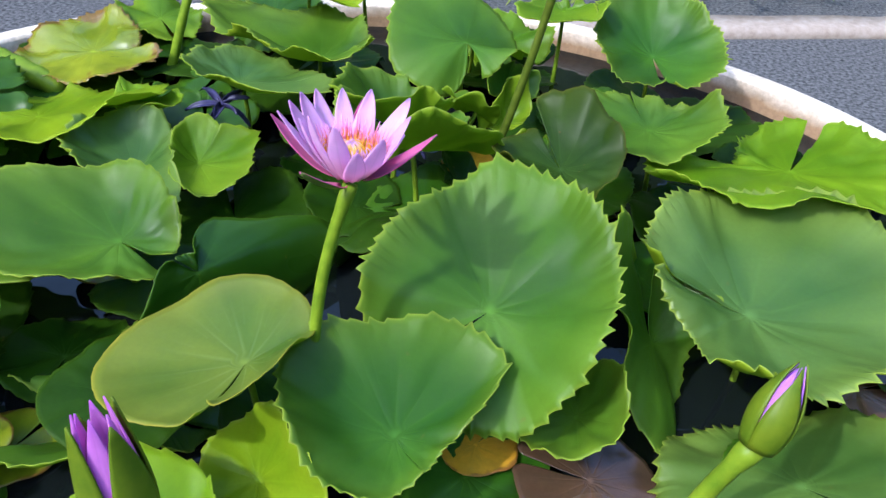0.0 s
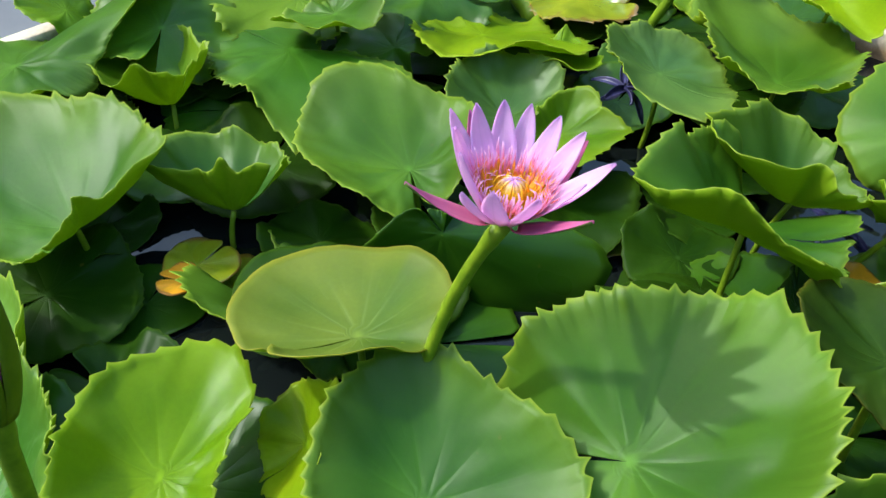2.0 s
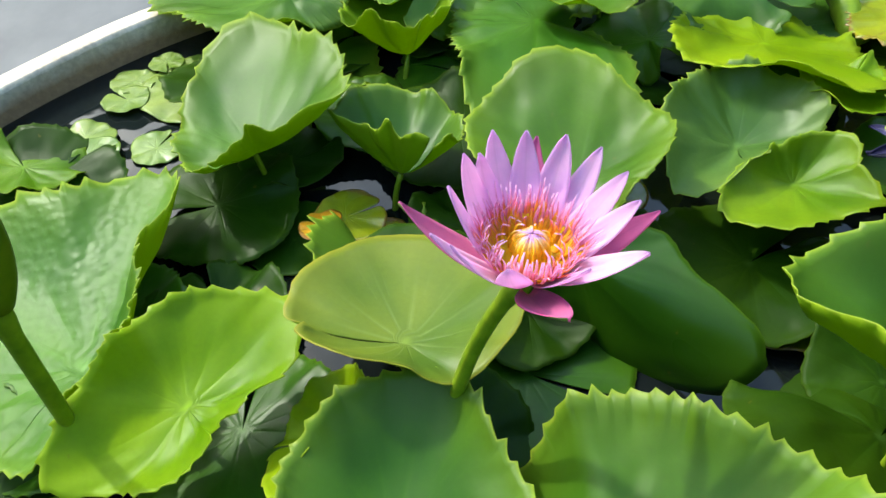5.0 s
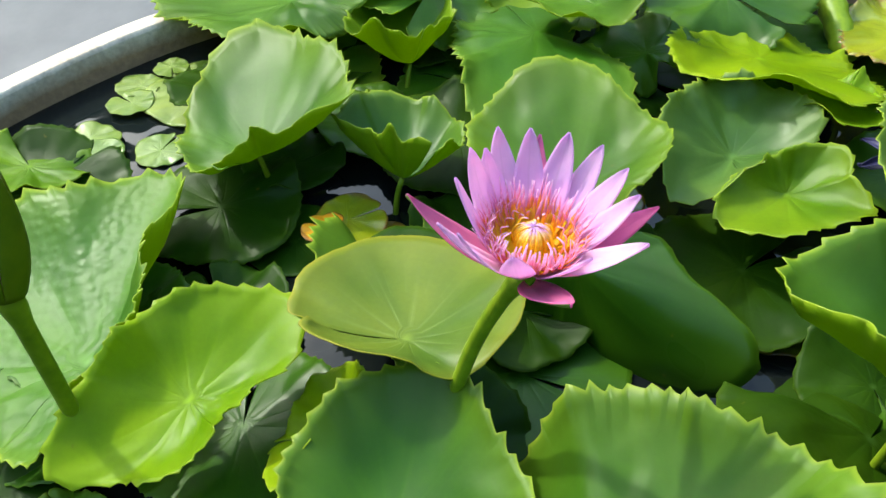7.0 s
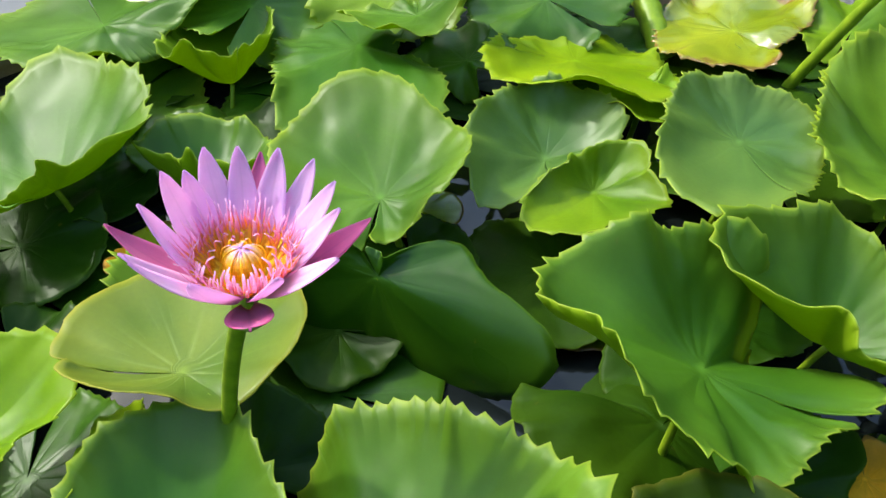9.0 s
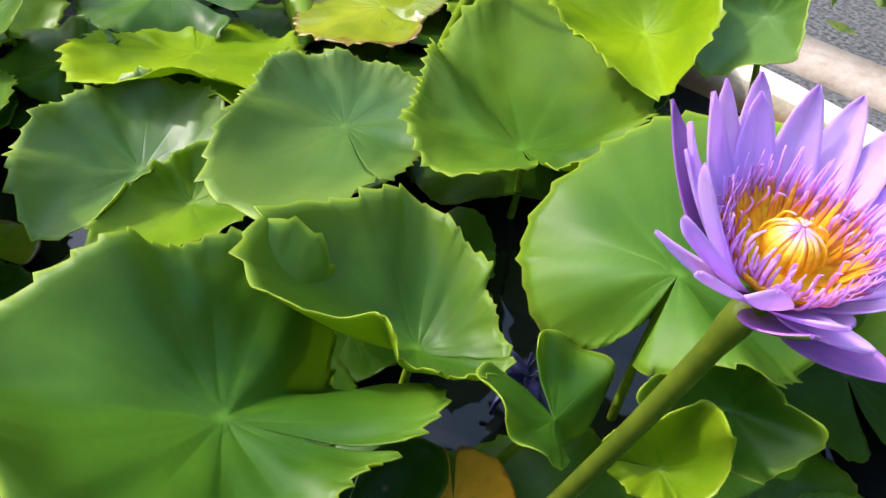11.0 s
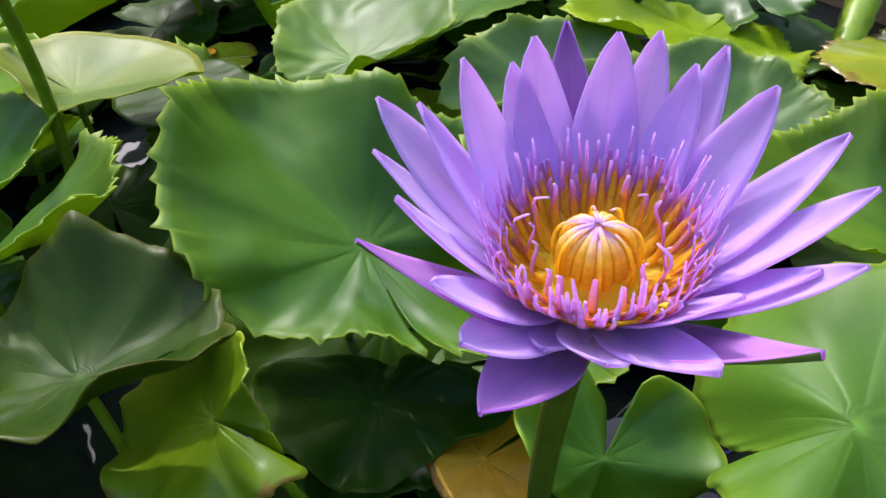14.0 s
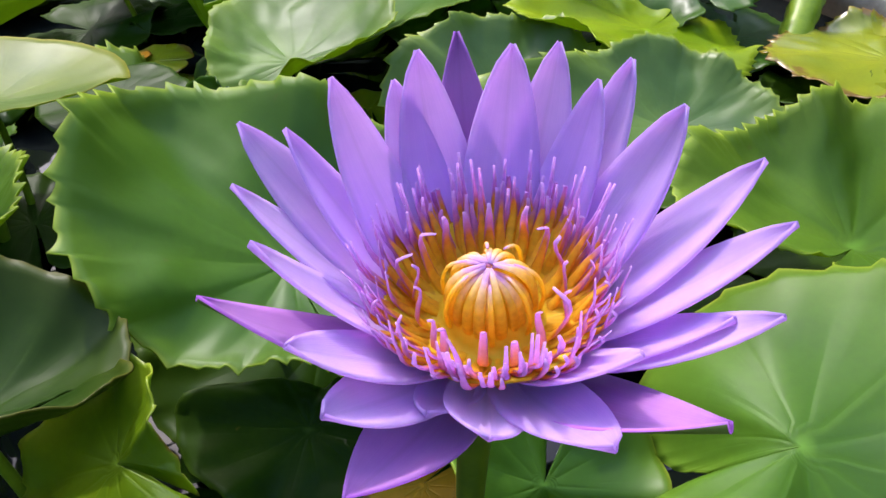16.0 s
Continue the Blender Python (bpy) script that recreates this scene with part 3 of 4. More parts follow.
lily_pad("large pale-veined green lily leaf beside the violet flower", (0.049, 1.019, 0.17), (0.1, 0.25), -1.09, (0.062, 0.078, 0.093, 0.108, 0.116, 0.136, 0.117, 0.089, 0.041, 0.019), (-0.04, 0.005, -0.016, 0.029, 0.067, 0.045, -0.01, -0.064, -0.071, -0.03), teeth=0.05, wave=0.002, seed=13)
lily_pad("shiny light green lily leaf with a bright centre", (-0.174, 1.067, 0.108), (0.01, 0.13), -0.50, (0.075, 0.078, 0.082, 0.098, 0.137, 0.158, 0.272, 0.196, 0.125, 0.104, 0.106, 0.129, 0.14, 0.079), (0.031, 0.036, 0.039, 0.036, 0.032, 0.031, 0.032, 0.035, 0.039, 0.04, 0.041, 0.04, 0.042, 0.03), gap=0.14, rise=1.3, seed=14)
lily_pad("sunlit yellow-green lily leaf near the tub rim", (-0.221, 1.242, 0.157), (0.08, -0.34), 1.76, (0.057, 0.068, 0.081, 0.092, 0.089, 0.082, 0.089, 0.113, 0.086, 0.064, 0.055, 0.056), (0.05, 0.047, 0.047, 0.051, 0.056, 0.058, 0.041, 0.029, 0.067, 0.057, 0.053, 0.05), mat=LEAF_LIME_LIT, gap=0.01, rise=1.6, seed=15)
lily_pad("grey-green lily leaf beside the tub rim", (-0.146, 1.313, 0.191), (0.04, -0.47), 2.10, (0.029, 0.029, 0.035, 0.051, 0.075, 0.097, 0.084, 0.05, 0.036, 0.029, 0.028, 0.029), (0.035, 0.031, 0.027, 0.025, 0.024, 0.021, 0.028, 0.025, 0.033, 0.035, 0.035, 0.035), mat=LEAF_SHEEN, gap=0.01, rise=1.6, seed=16)
lily_pad("grey-green lily leaf at the far side of the pond", (0.061, 1.204, 0.138), (0.59, 0.64), 3.19, (0.075, 0.08, 0.074, 0.064, 0.073, 0.065, 0.103, 0.108, 0.099, 0.086), (0.032, 0.018, 0.006, -0.011, -0.073, -0.067, -0.056, -0.031, -0.01, 0.009), mat=LEAF_SHEEN, seed=17)
lily_pad("folded lime-green lily leaf below the violet flower", (0.113, 0.974, 0.070), (0.45, -0.90), -2.40, (0.035, 0.024, 0.019, 0.016, 0.017, 0.022, 0.025, 0.04, 0.053, 0.057, 0.037, 0.033, 0.037, 0.035), (0.015, 0.018, 0.02, 0.023, 0.025, 0.028, 0.03, 0.035, 0.044, 0.038, 0.036, 0.034, 0.028, 0.015), mat=LEAF_FRESH, gap=0.02, rise=1.6, teeth=0.04, seed=18)
lily_pad("dark green lily leaf behind the folded lime leaf", (0.114, 1.025, 0.100), (0.49, -0.48), 1.20, (0.027, 0.023, 0.024, 0.031, 0.038, 0.046, 0.062, 0.019, 0.025, 0.037, 0.044, 0.044, 0.052, 0.027), (0.031, 0.033, 0.032, 0.031, 0.03, 0.03, 0.027, 0.024, 0.027, 0.029, 0.022, 0.022, 0.023, 0.031), mat=LEAF_LUSH, gap=0.02, rise=1.6, teeth=0.04, seed=19)
lily_pad("small glossy lily leaf at the violet flower's stem", (0.07, 0.914, 0.116), (0.44, 0.39), 3.21, (0.023, 0.059, 0.059, 0.043, 0.03, 0.023, 0.026, 0.055, 0.064, 0.049), (-0.02, 0.008, 0.023, 0.017, -0.002, -0.019, -0.021, 0.007, 0.004, 0.006), teeth=0.008, seed=20)
lily_pad("yellow-green lily leaf with jagged edge", (-0.533, 0.884, 0.075), (-0.17, 0.17), 2.88, (0.1, 0.093, 0.096, 0.121, 0.16, 0.166, 0.182, 0.153, 0.12, 0.117, 0.11, 0.1), (0.006, 0.004, 0.006, 0.021, 0.0, 0.025, 0.017, 0.008, -0.0, 0.002, 0.004, 0.005), teeth=0.05, mat=LEAF_LIME_LIT, gap=0.01, rise=1.6, seed=21)
lily_pad("small lime-green lily leaf in the sun", (-0.414, 0.919, 0.085), (-0.06, 0.16), 2.27, (0.041, 0.035, 0.036, 0.052, 0.063, 0.082, 0.094, 0.075, 0.046, 0.038, 0.041, 0.042), (0.021, 0.006, -0.001, 0.009, 0.018, 0.017, 0.017, 0.012, 0.007, 0.012, 0.021, 0.021), mat=LEAF_LIME_LIT, gap=0.01, rise=1.6, seed=22)
lily_pad("curled pale green lily leaf turned up", (-0.645, 0.706, 0.110), (-0.18, -0.22), 2.87, (0.041, 0.048, 0.063, 0.084, 0.103, 0.11, 0.102, 0.098, 0.099, 0.085, 0.057, 0.041), (0.003, 0.007, 0.014, 0.034, 0.047, 0.034, 0.01, 0.04, 0.05, 0.055, 0.026, 0.003), gap=0.01, rise=1.6, seed=23)
lily_pad("cupped bright green lily leaf showing dark veins", (-0.645, 0.457, 0.055), (-0.13, 0.01), 0.30, (0.053, 0.047, 0.06, 0.073, 0.123, 0.152, 0.115, 0.08, 0.081, 0.06, 0.061, 0.053), (0.059, 0.06, 0.061, 0.06, 0.058, 0.055, 0.058, 0.059, 0.06, 0.065, 0.063, 0.059), mat=LEAF_FRESH, gap=0.02, rise=1.4, seed=24)
lily_pad("dark green lily leaf bent over the water", (-0.395, 0.421, 0.065), (-0.20, 0.15), 0.30, (0.071, 0.062, 0.063, 0.07, 0.079, 0.091, 0.088, 0.083, 0.044, 0.035, 0.038, 0.066), (0.064, 0.055, 0.049, 0.052, 0.057, 0.06, 0.059, 0.055, 0.06, 0.064, 0.066, 0.065), mat=LEAF_LUSH, gap=0.02, rise=1.4, seed=25)
lily_pad("arched shiny green lily leaf with rolled edges", (-0.423, 0.273, 0.095), (-0.01, -0.23), -0.60, (0.056, 0.04, 0.03, 0.031, 0.053, 0.112, 0.121, 0.154, 0.176, 0.222, 0.151, 0.105, 0.084, 0.071, 0.066, 0.057), (0.029, 0.035, 0.039, 0.041, 0.04, 0.032, 0.031, 0.03, 0.03, 0.038, 0.027, 0.02, 0.021, 0.02, 0.022, 0.028), wave=0.003, gap=0.02, rise=1.6, mat=LEAF_LUSH, seed=26)
lily_pad("blistered blue-green lily leaf under the closed bud", (-0.196, 0.130, 0.065), (-0.03, -0.16), -0.50, (0.1, 0.112, 0.088, 0.07, 0.07, 0.077, 0.107, 0.233, 0.207, 0.248, 0.203, 0.126, 0.103, 0.1), (0.017, 0.028, 0.054, 0.056, 0.055, 0.055, 0.054, 0.025, 0.032, 0.04, 0.037, 0.024, 0.017, 0.017), mat=LEAF_BLISTER, gap=0.02, rise=1.7, seed=27)
lily_pad("small green lily leaf near the concrete rim", (-0.51, 0.001, 0.052), (-0.06, 0.09), -2.66, (0.07, 0.063, 0.058, 0.056, 0.057, 0.062, 0.068, 0.069, 0.067, 0.065), (0.013, 0.01, 0.008, 0.008, 0.007, 0, -0.006, -0.007, -0.008, -0.008), mat=LEAF_FRESH, seed=28)
lily_pad("cupped lime-green lily leaf in the sun", (-0.115, 0.232, 0.100), (0.16, 0.03), 0.60, (0.043, 0.044, 0.056, 0.093, 0.109, 0.101, 0.092, 0.075, 0.067, 0.067, 0.077, 0.109, 0.076, 0.071, 0.062, 0.043), (0.025, 0.023, 0.021, 0.017, 0.013, 0.017, 0.022, 0.029, 0.034, 0.033, 0.026, 0.005, 0.009, 0.019, 0.026, 0.025), teeth=0.06, mat=LEAF_LIME_LIT, rise=2.4, gap=0.02, wave=0.002, seed=29)
# separate blade standing in for the cupped leaf's sunlit folded edge
lily_pad("lime-green leaf in place of the cupped leaf's folded margin", (-0.093, 0.336, 0.075), (-0.44, -0.60), -1.40, (0.041, 0.056, 0.08, 0.062, 0.055, 0.061, 0.05, 0.045, 0.048, 0.04, 0.037, 0.03, 0.031, 0.041), (0.013, 0.016, 0.023, 0.028, 0.028, 0.027, 0.023, 0.021, 0.018, 0.021, 0.023, 0.02, 0.017, 0.013), teeth=0.06, mat=LEAF_LIME_LIT, rise=1.4, gap=0.02, wave=0.002, seed=148)
lily_pad("olive green lily leaf under the oval leaf", (-0.24, 0.439, 0.007), (-0.2, 0.52), 2.86, (0.211, 0.136, 0.152, 0.099, 0.085, 0.095, 0.114, 0.147, 0.195, 0.247), (-0.02, -0.003, 0.027, 0.011, -0.008, -0.023, -0.016, -0.008, -0.009, -0.024), seed=30)
lily_pad("low green lily leaf behind the oval leaf", (-0.306, 0.467, 0.041), (-0.32, -0.05), 2.98, (0.067, 0.047, 0.04, 0.076, 0.083, 0.077, 0.065, 0.041, 0.08, 0.067), (0.008, 0.03, 0.001, 0.009, 0.017, 0.013, 0, -0.009, -0.01, 0.008), gap=0.01, seed=31)
lily_pad("torn light green lily leaf", (0.307, 0.902, 0.113), (-0.02, 0.05), 1.84, (0.073, 0.1, 0.127, 0.128, 0.147, 0.13, 0.11, 0.095, 0.078, 0.057, 0.057, 0.073), (0.019, 0.022, 0.035, 0.044, 0.03, 0.026, 0.031, 0.049, 0.046, 0.028, 0.021, 0.019), gap=0.01, rise=1.6, seed=32)
lily_pad("heart-shaped green lily leaf before the concrete rim", (0.343, 1.117, 0.129), (-0.09, -0.26), -1.54, (0.133, 0.127, 0.104, 0.087, 0.093, 0.103, 0.107, 0.107, 0.097, 0.096, 0.113, 0.13), (0.046, 0.049, 0.049, 0.05, 0.053, 0.055, 0.056, 0.056, 0.056, 0.051, 0.031, 0.044), mat=LEAF_LUSH, rise=1.6, seed=33)
lily_pad("yellow-green sunlit lily leaf by the rim", (0.471, 0.819, 0.113), (-0.04, 0.21), 1.06, (0.236, 0.129, 0.082, 0.088, 0.204, 0.216, 0.178, 0.157, 0.148, 0.153, 0.166, 0.202), (0.014, 0.006, -0.0, -0.009, 0.011, 0.029, 0.026, 0.004, 0.01, 0.014, 0.015, 0.015), mat=LEAF_LIME_LIT, rise=1.6, seed=34)
lily_pad("broad grey-green lily leaf with a pale hub", (0.345, 0.540, 0.110), (0.03, 0.02), -3.35, (0.111, 0.1, 0.092, 0.154, 0.15, 0.141, 0.155, 0.167, 0.179, 0.195, 0.199, 0.177, 0.155, 0.139, 0.126, 0.115), (0.041, 0.033, 0.017, 0.062, 0.046, 0.045, 0.045, 0.045, 0.045, 0.046, 0.047, 0.05, 0.052, 0.049, 0.045, 0.042), mat=LEAF_SHEEN, rise=1.5, seed=35)
lily_pad("upright green lily leaf folded along its rib", (0.257, 0.529, 0.073), (0.93, -0.19), 2.34, (0.098, 0.142, 0.095, 0.081, 0.121, 0.072, 0.038, 0.038, 0.05, 0.087), (0.028, 0.055, 0.02, -0.009, -0.016, -0.015, 0.017, 0.062, 0.058, 0.039), seed=36)
lily_pad("small dark green lily leaf above brown debris", (0.173, 0.434, 0.065), (-0.46, 0.04), 2.59, (0.046, 0.052, 0.054, 0.061, 0.06, 0.062, 0.054, 0.057, 0.046, 0.039, 0.038, 0.046), (0.012, 0.019, 0.025, 0.022, 0.022, 0.014, 0.028, 0.036, 0.026, 0.017, 0.011, 0.012), gap=0.01, rise=1.6, seed=37)
lily_pad("pale green lily leaf under the green bud", (0.362, 0.38, 0.062), (-0.14, 0.16), -0.72, (0.143, 0.135, 0.121, 0.098, 0.1, 0.121, 0.13, 0.133, 0.134, 0.135), (0.009, 0.006, 0.001, -0.011, -0.013, -0.007, -0.003, 0, 0.002, 0.003), mat=LEAF_SHEEN, seed=38)
lily_pad("yellowing curled lily leaf with brown edge", (-0.567, 1.136, 0.06), (-0.08, -0.07), 0.03, (0.073, 0.085, 0.116, 0.126, 0.123, 0.114, 0.105, 0.129, 0.147, 0.122), (-0.01, 0.015, 0.021, 0.016, 0.009, 0.006, 0.007, 0.017, 0.019, 0.017), mat=LEAF_YELLOW, seed=39)
lily_pad("yellow-green lily leaf by the tub wall", (-0.91, 0.417, 0.088), (0.19, 0.32), 3.82, (0.076, 0.069, 0.065, 0.063, 0.065, 0.058, 0.052, 0.057, 0.07, 0.076), (0.022, 0.007, 0.003, -0.005, -0.026, -0.028, -0.019, 0.001, 0.024, 0.022), mat=LEAF_FRESH, gap=0.01, seed=40)
lily_pad("large green lily leaf against the tub rim", (-0.751, 0.31, 0.106), (-0.19, -0.31), -2.87, (0.234, 0.253, 0.144, 0.136, 0.107, 0.096, 0.109, 0.261, 0.175, 0.234), (0.027, 0.053, 0.038, 0.014, 0.002, -0.043, -0.024, -0.02, -0.058, 0.027), gap=0.01, seed=41)
lily_pad("dark green lily leaf behind the bright one", (-0.621, 0.623, 0.093), (-0.06, -0.04), 3.33, (0.155, 0.12, 0.111, 0.153, 0.319, 0.149, 0.048, 0.056, 0.139, 0.155), (-0.018, -0.002, -0.002, 0.008, 0.003, 0.005, -0.031, -0.024, -0.03, -0.018), mat=LEAF_LUSH, gap=0.01, seed=42)
lily_pad("dull olive lily leaf in the shade", (-0.563, 0.748, 0.082), (-0.27, -0.41), 2.06, (0.057, 0.086, 0.098, 0.07, 0.043, 0.036, 0.035, 0.05, 0.064, 0.057), (0.008, 0.015, 0.023, 0.011, -0.013, -0.05, -0.012, -0.019, -0.014, 0.008), mat=LEAF_DARK, gap=0.01, seed=43)
lily_pad("small green lily leaf on dark water", (-0.052, 0.14, 0.051), (-0.02, 0.08), -2.48, (0.034, 0.04, 0.045, 0.049, 0.052, 0.049, 0.034, 0.031, 0.031, 0.034), (0.003, 0.004, 0, -0.004, -0.01, -0.015, -0.012, -0.006, -0.003, 0.003), gap=0.01, seed=44)
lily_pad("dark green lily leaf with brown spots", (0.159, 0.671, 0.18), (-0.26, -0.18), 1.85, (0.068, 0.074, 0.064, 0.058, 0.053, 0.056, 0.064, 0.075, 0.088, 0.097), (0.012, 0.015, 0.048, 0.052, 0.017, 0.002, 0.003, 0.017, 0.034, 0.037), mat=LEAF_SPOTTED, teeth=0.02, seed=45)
lily_pad("yellow-green lily leaf with browned toothed edge", (0.15, 0.739, 0.167), (0.31, -0.38), 1.56, (0.021, 0.022, 0.035, 0.059, 0.065, 0.062, 0.056, 0.052, 0.049, 0.047), (-0.039, -0.002, 0.009, 0.001, 0.001, 0.003, 0.002, -0.003, -0.014, -0.031), mat=LEAF_SEAR, seed=46)
lily_pad("bright green lily leaf near the far rim", (0.204, 1.197, 0.161), (-0.09, 0.09), 1.99, (0.022, 0.034, 0.057, 0.091, 0.12, 0.126, 0.096, 0.053, 0.029, 0.02, 0.018, 0.022), (0.013, 0.016, 0.019, 0.02, 0.015, 0.018, 0.025, 0.017, 0.012, 0.011, 0.012, 0.013), mat=LEAF_FRESH, gap=0.01, rise=1.6, seed=47)

# small pads that float on the water
def small_pad(label, x, y, r, mouth, mat=None, squash=0.85, z=0.006, seed=0):
    rnd = random.Random(seed + 50)
    reach = [r * (1 + 0.06 * rnd.uniform(-1, 1)) * (squash if 2 < k < 7 else 1) for k in range(10)]
    lift = [0.003 * rnd.uniform(-0.5, 1) for _ in range(10)]
    return lily_pad(label, (x, y, WATER_Z + z), (rnd.uniform(-0.03, 0.03), rnd.uniform(-0.03, 0.03)), mouth, reach, lift, mat or LEAF_FLOAT, 0.01, 0.0008, seed + 90)


for k, (x, y, r) in enumerate(((-0.595, 0.044, 0.04), (-0.555, 0.058, 0.036), (-0.553, 0.136, 0.036), (-0.664, 0.087, 0.032), (-0.712, 0.091, 0.034), (-0.75, 0.128, 0.026))):
    small_pad("small round lily pad floating on dark water", x, y, r, 1.3 * k, seed=k, z=0.004 + 0.003 * (k % 2))
small_pad("pale lily leaf lying on the water", -0.675, 0.17, 0.085, 2.0, seed=7, z=0.003)
small_pad("small cleft lily pad floating by the stem", 0.069, 0.943, 0.034, 2.4, seed=8)
small_pad("dark lily leaf flooded by the pond water", -0.15, 0.5, 0.095, 1.0, LEAF_DARK, seed=9, z=0.004)
small_pad("yellowed lily leaf dying in the water", -0.346, 0.630, 0.045, 0.6, LEAF_YELLOW, seed=10, z=0.02)
small_pad("orange dying lily leaf by the stem", 0.067, 0.846, 0.04, 2.6, LEAF_ORANGE, seed=11, z=0.055)
small_pad("orange dying lily leaf under green ones", 0.084, 0.414, 0.04, 0.9, LEAF_ORANGE, seed=12, z=0.02)
small_pad("brown rotten lily leaf on the water", 0.186, 0.385, 0.07, 2.9, LEAF_BROWN, seed=13, z=0.02)
small_pad("brown dry leaf caught between lily leaves", 0.455, 0.5, 0.06, 0.2, LEAF_BROWN, 0.5, seed=14, z=0.04)
small_pad("spotted yellow lily leaf in the water", -0.17, 0.735, 0.05, 1.9, LEAF_YELLOW, seed=15)
small_pad("yellowed spotted lily leaf in the water", 0.22, 0.79, 0.06, 0.4, LEAF_YELLOW, seed=16)
small_pad("sunken olive lily leaf near the stalks", -0.36, 0.3, 0.06, 2.2, LEAF_DARK, seed=17, z=0.003)
small_pad("sunken yellow lily leaf in the shade", -0.33, 0.38, 0.045, 1.1, LEAF_YELLOW, seed=18)
small_pad("small olive lily pad in the shade", -0.42, 0.25, 0.05, 0.1, LEAF_DARK, seed=19, z=0.004)

# added to fill a gap: the oval leaf's shade is in its colour
small_pad("added lily leaf under the oval leaf, shade in its colour", -0.235, 0.41, 0.075, 0.4, LEAF_DEEP_SHADE, seed=31, z=0.06)

small_pad("yellow dying lily leaf in a dark gap", -0.354, 0.358, 0.042, 1.9, LEAF_YELLOW, seed=33, z=0.03)
small_pad("orange brown scrap of lily leaf", -0.336, 0.338, 0.026, 4.0, LEAF_ORANGE, 0.6, seed=34, z=0.036)

# a lower storey of leaves close to the water, shade put in their greens
rnd = random.Random(21)
OPEN_WATER = ((-0.112, 0.587), (-0.370, 0.636), (-0.092, 0.653), (-0.581, 0.099), (-0.071, 1.013), (-0.234, 1.381), (0.023, 0.644), (-0.56, 0.1), (-0.68, 0.1), (0.27, 1.25))
placed = []
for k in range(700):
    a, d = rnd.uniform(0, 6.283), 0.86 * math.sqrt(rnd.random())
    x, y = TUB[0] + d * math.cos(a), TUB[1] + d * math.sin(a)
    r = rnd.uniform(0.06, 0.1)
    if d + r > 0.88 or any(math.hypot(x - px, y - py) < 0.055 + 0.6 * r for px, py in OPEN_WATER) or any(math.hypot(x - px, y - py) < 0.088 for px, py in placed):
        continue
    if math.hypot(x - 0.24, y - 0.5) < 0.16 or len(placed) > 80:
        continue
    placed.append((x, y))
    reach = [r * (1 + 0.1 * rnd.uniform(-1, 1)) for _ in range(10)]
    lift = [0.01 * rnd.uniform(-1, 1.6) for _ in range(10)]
    lily_pad("filler lily leaf low over the water, gap shade in its green", (x, y, WATER_Z + rnd.uniform(0.012, 0.03)), (rnd.uniform(-0.12, 0.12), rnd.uniform(-0.12, 0.12)), rnd.uniform(0, 6.28), reach, lift, LEAF_DEEP_SHADE if k % 3 else LEAF_DARK, 0.03, 0.002, 200 + k, "plain")


# taller leaves along the far rim
for k, (x, y, z, r, tx, ty) in enumerate(((-0.76, 0.5, 0.1, 0.1, 0.3, 0.05), (-0.74, 0.7, 0.1, 0.11, 0.25, -0.1), (-0.68, 0.9, 0.09, 0.11, 0.2, -0.15), (-0.78, 0.62, 0.05, 0.1, 0.1, 0.0), (-0.5, 1.27, 0.07, 0.08, 0.1, -0.2), (-0.3, 1.3, 0.08, 0.09, 0.0, -0.3), (-0.66, 0.33, 0.05, 0.1, 0.2, 0.1), (0.12, 1.27, 0.07, 0.08, -0.1, -0.2))):
    rnd = random.Random(k + 70)
    lily_pad("green lily leaf leaning against the tub rim", (x, y, z), (tx, ty), rnd.uniform(0, 6.28), [r * (1 + 0.12 * rnd.uniform(-1, 1)) for _ in range(10)], [0.025 * rnd.uniform(-0.7, 1) for _ in range(10)], (LEAF_GREEN, LEAF_FRESH, LEAF_DARK)[k % 3], seed=300 + k)


# ---- flowers ----
def petal_blade(length, width, bow, cup, twist=0.0, tip=0.8, base=0.3):
    """A boat-shaped petal along x, its inner face up."""
    bm = bmesh.new()
    uv = bm.loops.layers.uv.new("UVMap")
    rows, at = [], {}
    peak = max((k / 50) ** 0.55 * (1 - k / 50) ** tip for k in range(51))
    for i in range(15):
        s = i / 14
        w = 0.5 * width * max(s**0.55 * (1 - s) ** tip / peak, base * (1 - s) ** 3, 0.015)
        row = []
        for j in range(9):
            v = j / 4 - 1
            z = -bow * length * 4 * s * (1 - s) + cup * width * (v * v - 0.3) * (1 - 0.4 * s) + 0.05 * width * (abs(v) - 0.5) * (1 - s)
            y = w * v
            t = twist * s
            p = bm.verts.new((length * s, y * math.cos(t) - z * math.sin(t), z * math.cos(t) + y * math.sin(t)))
            at[p] = (s, 0.5 + 0.5 * v)
            row.append(p)
        rows.append(row)
    for a, b in zip(rows, rows[1:]):
        for j in range(8):
            f = bm.faces.new((a[j], b[j], b[j + 1], a[j + 1]))
            for loop in f.loops:
                loop[uv].uv = at[loop.vert]
    return bm


